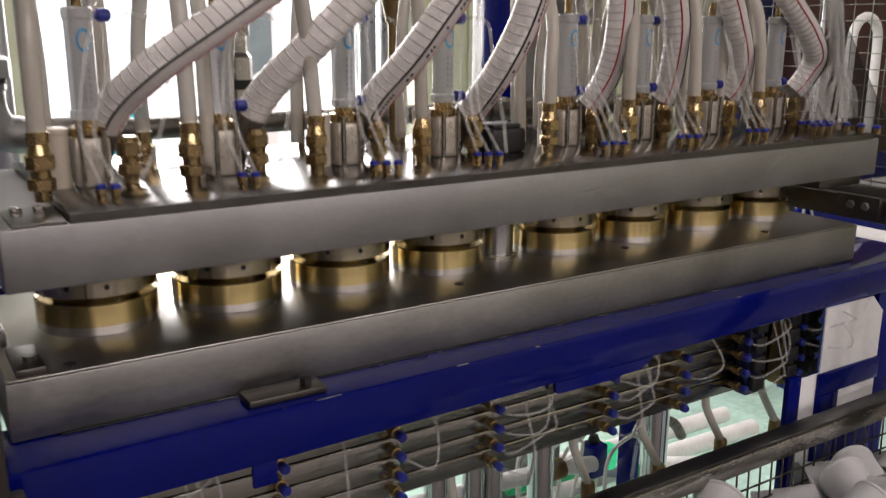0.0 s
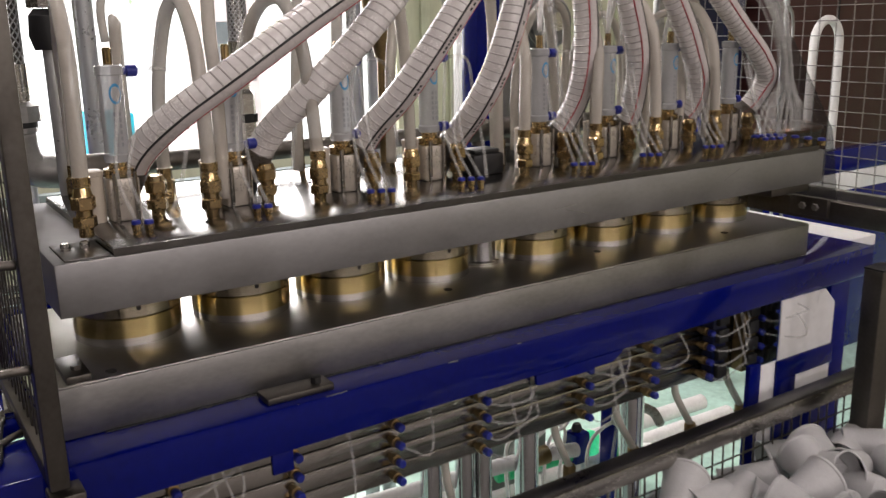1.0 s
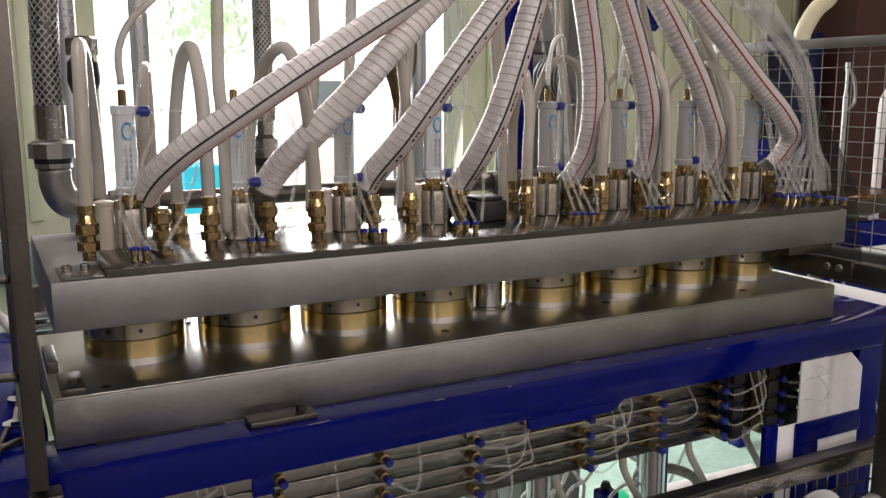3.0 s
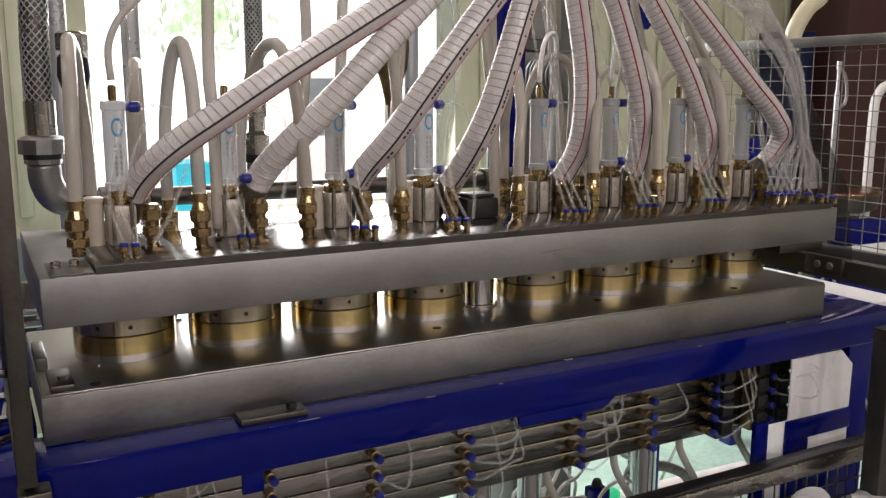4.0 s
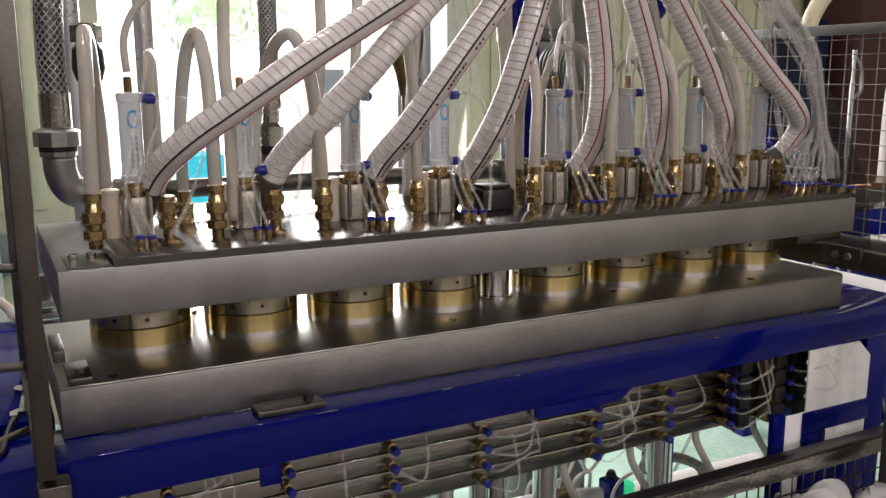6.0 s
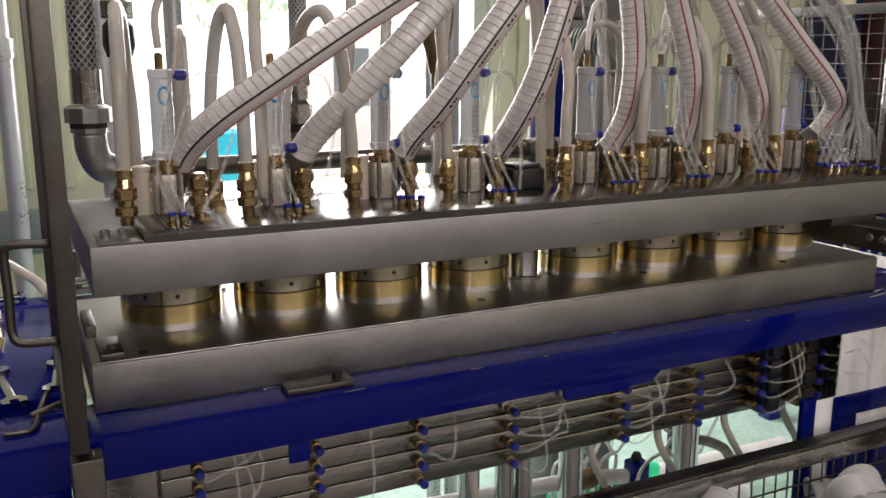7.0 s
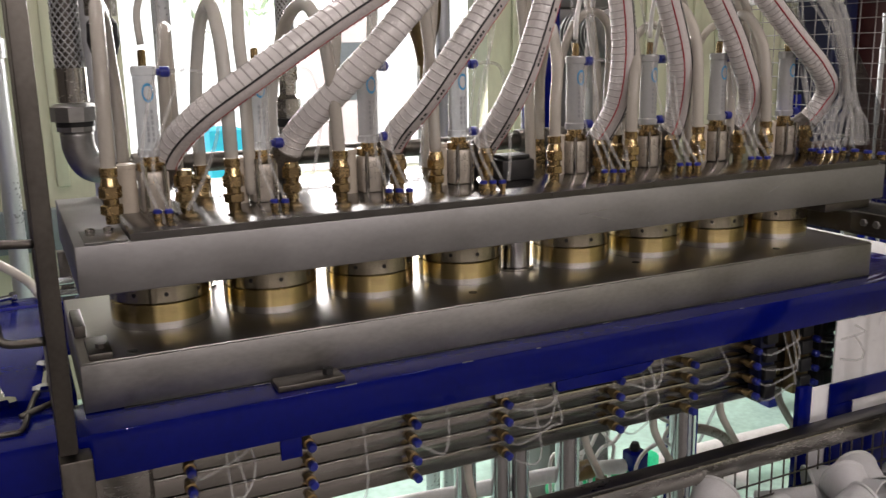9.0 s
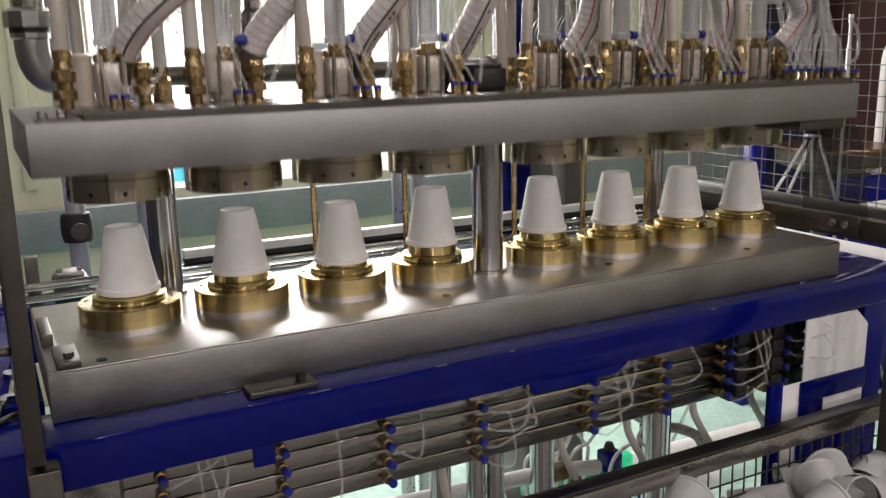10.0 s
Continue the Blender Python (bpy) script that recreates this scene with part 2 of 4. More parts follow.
def sweep(line, radius, sides=10):
    """A round tube along a line; radius is a number or one per point."""
    line = np.asarray(line, float)
    us, vs = frames_along(line)
    r = np.broadcast_to(radius, (len(line),))
    ang = np.arange(sides) * 2 * math.pi / sides
    v = line[:, None] + r[:, None, None] * (np.cos(ang)[None, :, None] * us[:, None] + np.sin(ang)[None, :, None] * vs[:, None])
    n = len(line)
    f = [(i * sides + j, i * sides + (j + 1) % sides, (i + 1) * sides + (j + 1) % sides, (i + 1) * sides + j)
         for i in range(n - 1) for j in range(sides)]
    f += [tuple(range(sides))[::-1], tuple((n - 1) * sides + j for j in range(sides))]
    me = bpy.data.meshes.new("tube")
    me.from_pydata(v.reshape(-1, 3).tolist(), [], f)
    me.polygons.foreach_set("use_smooth", [True] * len(me.polygons))
    return me


MOVERS = []


def moving(ob):
    MOVERS.append(ob)
    return ob


# ---- hall ----
def structure(name, bm, mat, label="", category=""):
    ob = part(name, bm, mat)
    return tagged(ob, label or name.replace("_", " "), category or "structure", kind="structure")


WY = 2.6
# unseen floor in front, added in dark grey to limit bounce and reflections
structure("floor", boxm(-4, 7, -13.2, WY + 0.2, -0.1, 0), "darkfloor", "unseen dark grey hall floor", "floor")
structure("floor_paint", boxm(-0.7, 6.9, -0.15, WY - 0.01, 0.0005, 0.005), "floor", "glossy green painted floor round the machine", "floor")
for lx, ly in BATTENS:
    lt = thing("ceiling_light", pose(lx, ly, CEIL - 0.13), "white fluorescent batten under the hall ceiling", "ceiling light", "ceiling lights")
    part("housing", boxm(-0.06, 0.06, -0.62, 0.62, 0.05, 0.13, bevel=0.004), "white", lt)
    part("tube", lathe([(0, -0.6), (0.013, -0.6), (0.013, 0.6), (0, 0.6)], 10, (0, 0, 0.03), axis="y"), "lamp", lt)
# ceiling and west, east and south walls are added out of view
structure("ceiling", boxm(-4, 7, -13.2, WY + 0.2, CEIL, CEIL + 0.1), "hall", "unseen dark grey hall ceiling", "ceiling")
structure("wall_west", boxm(-4.1, -4, -13.2, WY + 0.2, 0, CEIL), "hall", "unseen dark grey hall wall", "wall")
structure("wall_east", boxm(7, 7.1, -13.2, WY + 0.2, 0, CEIL), "wall", "unseen pale green hall wall", "wall")
structure("wall_south", boxm(-4, 7, -13.3, -13.2, 0, CEIL), "hall", "unseen dark grey hall wall", "wall")
WIN = (0.39, 2.05, 0.86, 3.1)
bm = bmesh.new()
box(bm, -4, WIN[0], WY, WY + 0.2, 0, CEIL)
box(bm, WIN[1], 7, WY, WY + 0.2, 0, CEIL)
box(bm, WIN[0], WIN[1], WY, WY + 0.2, 0, WIN[2])
box(bm, WIN[0], WIN[1], WY, WY + 0.2, WIN[3], CEIL)
structure("wall_north", bm, "wall", "pale green ribbed sheet wall with a wide opening", "wall")
structure("window_sill", boxm(WIN[0] - 3, WIN[1] + 3, WY - 0.06, WY - 0.002, 0.655, 0.82, bevel=0.006), "band", "grey-green band along the wall", "sill")
bm = bmesh.new()
for i in range(40):
    x = -1.5 + i * 0.16
    if x < WIN[0] - 0.05 or x > WIN[1] + 0.05:
        box(bm, x, x + 0.05, WY - 0.022, WY - 0.003, 0.9, CEIL - 0.02, bevel=0.006)
structure("trim", bm, "wall", "pale green upright ribs of the wall sheet", "trim")
# a self-glowing sheet takes the place of the overexposed daylight
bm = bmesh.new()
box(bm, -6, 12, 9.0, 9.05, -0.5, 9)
structure("backdrop", bm, "daylight", "glowing white sheet standing for daylight outside the window", "backdrop")
# leaves outside, a loose cloud of small blades; emission gives their sunlit look
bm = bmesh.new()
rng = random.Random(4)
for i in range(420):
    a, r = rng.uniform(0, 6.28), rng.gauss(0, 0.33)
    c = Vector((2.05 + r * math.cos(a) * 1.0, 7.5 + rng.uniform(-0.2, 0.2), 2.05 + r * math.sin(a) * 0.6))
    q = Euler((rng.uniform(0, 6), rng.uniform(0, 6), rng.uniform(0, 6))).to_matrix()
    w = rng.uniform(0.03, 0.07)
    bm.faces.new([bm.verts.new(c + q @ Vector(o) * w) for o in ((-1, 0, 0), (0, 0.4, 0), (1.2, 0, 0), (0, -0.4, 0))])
tagged(part("foliage", bm, "leaf"), "green leaves of a tree outside, glowing as if sunlit", "foliage", kind="stuff")

# ---- machine table ----
table = thing("machine_table", pose(0, 0, 0), "blue painted steel machine frame carrying the mould plates", "machine frame")
SKEW = pose(0, -0.073, 0, 0, 0, 1.1)
part("front_beam", boxm(-0.62, 1.705, 0.0, 0.118, 0.8645, 0.9290, bevel=0.0022), "blue", table).matrix_basis = SKEW
bm = bmesh.new()
o = [(0.712, 0.8643), (0.714, 0.8485), (0.718, 0.8455), (0.842, 0.8435), (0.848, 0.8475), (0.888, 0.8478), (0.902, 0.8545), (0.915, 0.8643)]
f = bm.faces.new([bm.verts.new((x, 0.0005, z)) for x, z in o])
r = bmesh.ops.extrude_face_region(bm, geom=[f])
bmesh.ops.translate(bm, vec=(0, 0.006, 0), verts=[v for v in r["geom"] if isinstance(v, bmesh.types.BMVert)])
bmesh.ops.recalc_face_normals(bm, faces=bm.faces)
part("notch_plate", bm, "blue", table).matrix_basis = SKEW
part("apron", boxm(-0.62, -0.04, 0.001, 0.006, 0.850, 0.8643, bevel=0.001), "blue", table).matrix_basis = SKEW
part("tab", boxm(0.246, 0.277, 0.004, 0.012, 0.833, 0.8643, bevel=0.001), "blue", table).matrix_basis = SKEW
part("lip", boxm(0.60, 0.708, 0.010, 0.013, 0.852, 0.8643, bevel=0.001), "steel", table).matrix_basis = SKEW
part("sealant", boxm(0.05, 1.508, -0.0045, -0.0006, 0.9291, 0.9306, bevel=0.0004), "black", table, "dark sealant line at the plate's foot")
# chrome slivers modelled in place of the wet glints on seam and beam edge
rng = random.Random(31)
for i in range(26):
    ln, zz = rng.uniform(0.004, 0.03) * rng.choice((0.4, 0.7, 1.0)), rng.uniform(0.0004, 0.0009)
    x0 = rng.uniform(0.1, 1.42)
    if i % 5:
        part("foot_glint", boxm(x0, x0 + ln * 1.2, -0.0062, -0.0047, 0.9291, 0.9291 + 1.6 * zz, bevel=0.0003), "chrome", table, "chrome sliver standing for a glint along the plate's foot")
        continue
    part("edge_glint", boxm(x0, x0 + ln, -0.0004, 0.0012 + rng.uniform(0, 0.001), 0.9288 - zz, 0.9293, bevel=0.0002), "chrome", table, "chrome sliver standing for a glint on the beam edge").matrix_basis = SKEW
part("back_beam", boxm(-0.62, 1.705, 0.62, 0.70, 0.82, 0.929, bevel=0.004), "blue", table)
part("left_top", boxm(-0.62, -0.004, 0.10, 0.618, 0.905, 0.9285, bevel=0.003), "blue", table)
part("right_top", boxm(1.517, 1.705, 0.055, 0.618, 0.905, 0.9285, bevel=0.003), "blue", table)
part("white_ledge", boxm(1.7055, 1.81, 0.02, 0.60, 0.904, 0.929, bevel=0.002), "white", table, "white painted ledge")
part("ledge_bracket", boxm(1.7055, 1.73, 0.30, 0.33, 0.80, 0.9035, bevel=0.002), "white", table)
for lx, ly in ((1.560, -0.036), (1.585, 0.63), (-0.60, -0.06), (-0.60, 0.63)):
    part("leg", boxm(lx, lx + 0.07, ly, ly + 0.06, 0.0, 0.864 if ly < 0.5 else 0.8195, bevel=0.003), "blue", table)
part("cross_beam", boxm(0.0, 1.54, 0.10, 0.16, 0.70, 0.80, bevel=0.003), "steel", table)

lower = thing("lower_mould_plate", pose(0, 0, 0), "thick milled steel lower mould plate lying on the blue frame", "mould plate")
part("plate", boxm(0, 1.5136, 0.0, 0.36, 0.93, 0.9972, bevel=0.0015), "dull", lower)
part("ground_face", boxm(0.002, 1.5116, 0.002, 0.358, 0.9974, 1.0, bevel=0.001), "plate", lower, "bright ground top face")

XS = [0.134 + 0.1729 * k + (0.0634 if k > 3 else 0) for k in range(8)]
YC = 0.174
low_ring = lathe([(0.0, 0), (0.0735, 0), (0.0745, 0.001), (0.0745, 0.012)], 56)
mold0 = thing("lower_mould_core", pose(XS[0], YC, 1.0), "brass lower mould ring with a stepped brass core", "mould", "lower mould cores")
part("base_ring", low_ring, "band_steel", mold0, "bright aluminium base ring")
part("ring", lathe([(0.0, 0.0121), (0.0752, 0.0121), (0.0752, 0.0388), (0.0738, 0.0403), (0.05, 0.0405), (0.0, 0.0405)], 56), "brass", mold0)
part("step", lathe([(0.0, 0.0407), (0.054, 0.0407), (0.0545, 0.0425), (0.053, 0.045), (0.0535, 0.050), (0.050, 0.052), (0.0, 0.052)], 48), "brass", mold0)
part("core", lathe([(0.0, 0.0521), (0.0440, 0.0521), (0.0418, 0.066), (0.0, 0.066)], 40), "brass", mold0)
for a in (40, 160, 280):
    part("screw", lathe([(0, 0.0406), (0.0035, 0.0406), (0.0035, 0.0416), (0, 0.0416)], 10,
                        (0.064 * math.cos(radians(a)), 0.064 * math.sin(radians(a)), 0)), "darksteel", mold0)
for x in XS[1:]:
    copy_thing(mold0, pose(x, YC, 1.0))
cup_bm = lathe([(0.0, 0.094), (0.0215, 0.094), (0.0225, 0.0985), (0.0253, 0.1), (0.0268, 0.0985), (0.0285, 0.092), (0.0435, 0.010),
                (0.0460, 0.008), (0.0468, 0.004), (0.0458, 0.0), (0.0425, 0.0), (0.0, 0.001)], 48)
LIFT = (0.0545, 0.0625, 0.0575, 0.0675, 0.0655, 0.0625, 0.0590, 0.0560)
cup0 = part("foam_cup", cup_bm, "foam")
tagged(cup0, "white foam cup upside down on its brass core", "cup", "moulded cups")
cup0.matrix_basis = pose(XS[0], YC, 1.0 + LIFT[0])
for k in range(1, 8):
    copy_thing(cup0, pose(XS[k], YC, 1.0 + LIFT[k], 0, 0, 40 * k))


def guide_post(x, y, r):
    t = moving(thing("guide_post", pose(x, y, 0.835), "polished chrome guide post under the upper plate", "guide post", "guide posts"))
    part("rod", lathe([(0, 0.0), (r * 0.9, 0.0), (r, 0.004), (r, 0.2678)], 40), "ground_rod", t)
    part("flange", lathe([(r, 0.262), (r * 1.3, 0.262), (r * 1.3, 0.2679), (r, 0.2679)], 40), "steel", t)
    c = part("guide_bush", lathe([(r + 0.0004, 0), (r * 1.25, 0), (r * 1.25, 0.005), (r + 0.0004, 0.006)], 40, (x, y, 1.0002)), "steel")
    tagged(c, "steel guide bush in the lower plate", "bush", "guide bushes")


guide_post(0.7685, YC, 0.0285)
guide_post(0.220, 0.335, 0.0255)
guide_post(1.30, 0.335, 0.0215)
for x in (0.48, 0.662, 0.906, 1.077, 1.25):
    tagged(part("ejector_rod", lathe([(0, 1.0), (0.0055, 1.0), (0.0055, 1.36)], 16, (x, 0.3, 0)), "brassfit"),
           "thin brass rod behind the moulds", "rod", "ejector rods")
for x, y in ((0.62, 0.06), (0.988, 0.096), (0.07, 0.022), (1.30, 0.05)):
    tagged(part("bolt_hole", lathe([(0.0, 1.0), (0.007, 1.0), (0.0075, 1.0012), (0.0, 1.0013)], 16, (x, y, 0)), "black"),
           "dark countersunk bolt in the mould plate", "bolt", "plate bolts")

# clamps that hold the lower plate
def clamp(x, y, w):
    t = thing("plate_clamp", pose(x, y, 0.9295), "grimy steel clamp bar at the plate's foot", "clamp", "plate clamps")
    part("bar", boxm(-w / 2, w / 2, -0.024, 0.016, 0.0, 0.010, bevel=0.002), "darksteel", t)
    part("bolt", lathe([(0, 0.0101), (0.008, 0.0101), (0.008, 0.019), (0.004, 0.0205), (0, 0.0205)], 6, (w * 0.3, -0.006, 0)), "black", t)


clamp(0.300, -0.028, 0.10)

# ---- upper platen ----
upper = moving(thing("upper_mould_plate", pose(0, 0, 1.103), "thick milled aluminium upper mould plate with brass mould rings", "mould plate"))
part("plate", boxm(0.006, 1.463, -0.054, 0.371, 0.0, 0.065, bevel=0.002), "alu", upper)
part("cover_plate", boxm(0.072, 1.445, -0.0525, 0.355, 0.0652, 0.0755, bevel=0.0015), "mirror_plate", upper, "mirror-bright cover plate")
# dark strip carries the dark room's reflection in the cover plate's front edge
part("edge_reflection", boxm(0.073, 1.444, -0.0538, -0.0528, 0.0655, 0.0748), "rim", upper)
part("end_bracket", boxm(1.335, 1.458, -0.03, 0.082, -0.022, -0.0005, bevel=0.003), "darksteel", upper, "dark bracket under the plate end")
part("key_plate", boxm(0.0185, 0.0705, -0.050, 0.040, 0.0652, 0.068, bevel=0.001), "rim", upper)
for (x0, z0, turn, ln) in ((0.752, 0.0335, -4, 0.055), (0.775, 0.030, 14, 0.05), (1.16, 0.035, -24, 0.045)):
    part("scratch", boxm(0, ln, -0.0003, 0.0003, 0, 0.0008), "chrome", upper, "bright scratch on the plate edge").matrix_basis = pose(x0, -0.0541, z0, 0, turn, 0)
for x in (0.03, 0.052):
    part("screw", lathe([(0, 0.0681), (0.006, 0.0681), (0.006, 0.076), (0.0045, 0.077), (0, 0.077)], 6, (x, 0.0, 0)), "steel", upper)
for x in XS:
    part("mould_ring", lathe([(0.048, -0.0620), (0.0745, -0.0620), (0.0752, -0.0612), (0.0752, -0.030), (0.0742, -0.0285), (0.0742, -0.0001), (0.05, -0.0001)],
                             56), "pale_brass", upper, "pale turned brass mould ring").matrix_basis = pose(x, YC, 0)
    for a in (-165, -128, -92, -50):
        part("screw", lathe([(0, 0), (0.0034, 0), (0.0034, 0.0756), (0, 0.0756)], 8, (0, 0, 0), axis="x"), "black", upper).matrix_basis = \
            pose(x, YC, -0.049, 0, 0, a)

# ---- guns, fittings and hoses ----
def hexnut(bm, r, z0, z1, at):
    lathe([(0, z0), (r * 0.9, z0), (r, z0 + 0.0015), (r, z1 - 0.0015), (r * 0.9, z1), (0, z1)], 6, at, bm)


def brass_stack(name, at, parent, h=0.062):
    bm = bmesh.new()
    lathe([(0, 0), (0.009, 0), (0.009, 0.012), (0, 0.012)], 14, at, bm)
    hexnut(bm, 0.0145, 0.012, 0.026, at)
    lathe([(0, 0.026), (0.0105, 0.026), (0.0105, 0.034), (0, 0.034)], 14, at, bm)
    hexnut(bm, 0.0150, 0.034, 0.051, at)
    lathe([(0, 0.051), (0.0125, 0.051), (0.010, h), (0, h)], 14, at, bm)
    return part(name, bm, "brassfit", parent)


GX = (0.128, 0.287, 0.462, 0.622, 0.854, 1.016, 1.182, 1.36)
HOSE_FOOT = (0.139, 0.318, 0.493, 0.664, 0.902, 1.070, 1.232, 1.417)
STACK = [(0.062, 0.03), (0.229, 0.045), (0.393, 0.052), (0.556, 0.06), (0.773, 0.05), (0.925, 0.04), (1.080, 0.045), (1.262, 0.06)]


def gun(k):
    g = moving(thing("filling_gun", pose(GX[k], 0.11, 1.1785),
                     "grey filling gun with a white air cylinder and brass fittings", "filling gun", "filling guns"))
    bm = boxm(-0.019, 0.021, -0.019, 0.021, 0.0, 0.058, bevel=0.004)
    part("body", bm, "body", g)
    part("sleeve", lathe([(0, 0), (0.0135, 0), (0.0135, 0.062), (0.0145, 0.063), (0.0145, 0.068), (0.010, 0.070), (0, 0.070)], 20, (-0.0345, 0.004, 0)), "bone", g, "bone-coloured sleeve")
    for sx in (-0.012, 0.014):
        part("bolt", lathe([(0, 0.0), (0.0032, 0), (0.0032, 0.066), (0, 0.066)], 8, (sx, -0.0215, 0)), "steel", g)
    part("collar", lathe([(0, 0.0581), (0.019, 0.0581), (0.020, 0.061), (0.020, 0.069), (0.013, 0.071), (0.013, 0.078), (0, 0.078)], 20), "brassfit", g)
    z0, z1 = 0.0785, 0.205
    cyl = part("cylinder", lathe([(0, z0), (0.0165, z0), (0.0175, z0 + 0.004), (0.0175, z0 + 0.010), (0.0158, z0 + 0.012), (0.0158, z1 - 0.014),
                                  (0.0175, z1 - 0.012), (0.0175, z1 - 0.002), (0.015, z1), (0, z1)], 28), "cylwhite", g, "white air cylinder")
    mark = bmesh.new()
    for i in range(18):
        a0, a1 = 2 * math.pi * i / 18, 2 * math.pi * (i + 1) / 18
        q = []
        for a, s in ((a0, 1), (a1, 1), (a1, 0.72), (a0, 0.72)):
            px, pz = 0.0085 * s * math.cos(a), 0.0135 * s * math.sin(a)
            ph = -1.45 + px / 0.016
            q.append(mark.verts.new((0.0160 * math.cos(ph), 0.0160 * math.sin(ph), 0.168 + pz)))
        mark.faces.new(q)
    part("mark", mark, "blueink", cyl, "blue oval mark")
    bars = bmesh.new()
    for i in range(6):
        for dx in (-0.004, 0.003):
            ph = -1.45 + dx / 0.016
            zc = 0.142 - i * 0.008
            bars.faces.new([bars.verts.new((0.0160 * math.cos(ph + e), 0.0160 * math.sin(ph + e), zc + f)) for e, f in
                            ((-0.1, -0.0025), (0.1, -0.0025), (0.1, 0.0025), (-0.1, 0.0025))])
    part("print", bars, "greyink", cyl)
    part("rod", lathe([(0, z1), (0.006, z1), (0.006, z1 + 0.02), (0.004, z1 + 0.022), (0, z1 + 0.022)], 12), "brassfit", g)
    for zz in (0.086, 0.196):
        bm = lathe([(0, 0.017), (0.005, 0.017), (0.005, 0.022), (0.0078, 0.0222), (0.0078, 0.034), (0.006, 0.036), (0, 0.036)], 12, (0, 0, zz), axis="x")
        part("push_fitting", bm, "bluefit", g)
    # nozzle that the feed hose sits on
    d = np.array((HOSE_FOOT[k] - GX[k] - 0.004, 0.034, 0.024))
    part("nozzle", sweep(spline([d * 0.3, d * 0.75 + (0, 0, -0.006), d + (0.0, 0.0, 0.006), d + (0.005, 0.0, 0.022)]), 0.0205, 16), "black", g)
    brass_stack("brass_fitting", (STACK[k][0] - GX[k], STACK[k][1] - 0.11, 0), g)
    brass_stack("brass_fitting", (0.041, -0.020, 0), g, 0.058)
    for i, dx in enumerate((-0.012, 0.002, 0.016)[:2 if k < 2 else 3]):
        at = (dx, -0.108 - 0.006 * i, 0)
        bm = lathe([(0, 0), (0.0052, 0), (0.0052, 0.008), (0.0062, 0.0082), (0.0062, 0.013), (0, 0.013)], 6, at)
        st = part("push_base", bm, "brassfit", g)
        part("push_collar", lathe([(0, 0.0131), (0.0060, 0.0131), (0.0060, 0.017), (0.0045, 0.0185), (0, 0.0185)], 12, at), "bluefit", st)
    return g


for k in range(8):
    gun(k)

HOSES = [
    [(0.139, 1.212), (0.157, 1.265), (0.197, 1.316), (0.272, 1.371), (0.370, 1.435), (0.441, 1.477), (0.528, 1.529), (0.70, 1.63)],
    [(0.318, 1.214), (0.351, 1.282), (0.399, 1.344), (0.452, 1.404), (0.504, 1.462), (0.576, 1.532), (0.72, 1.67)],
    [(0.493, 1.213), (0.512, 1.267), (0.540, 1.324), (0.576, 1.387), (0.620, 1.448), (0.694, 1.537), (0.80, 1.66)],
    [(0.664, 1.203), (0.681, 1.251), (0.686, 1.302), (0.700, 1.359), (0.720, 1.423), (0.761, 1.541), (0.81, 1.68)],
    [(0.902, 1.201), (0.921, 1.245), (0.935, 1.293), (0.933, 1.356), (0.924, 1.436), (0.895, 1.550), (0.86, 1.68)],
    [(1.070, 1.209), (1.083, 1.244), (1.080, 1.300), (1.064, 1.365), (1.035, 1.437), (0.978, 1.554), (0.91, 1.68)],
    [(1.232, 1.207), (1.260, 1.249), (1.256, 1.301), (1.213, 1.364), (1.161, 1.439), (1.062, 1.558), (0.95, 1.68)],
    [(1.417, 1.217), (1.446, 1.248), (1.466, 1.303), (1.417, 1.351), (1.327, 1.419), (1.150, 1.562), (0.99, 1.68)],
]
HOSE_Y = [(0.145, 0.11, 0.06, 0.03, 0.02, 0.02, 0.02, 0.02)] * 4 + [(0.145, 0.12, 0.10, 0.08, 0.07, 0.06, 0.06)] * 4
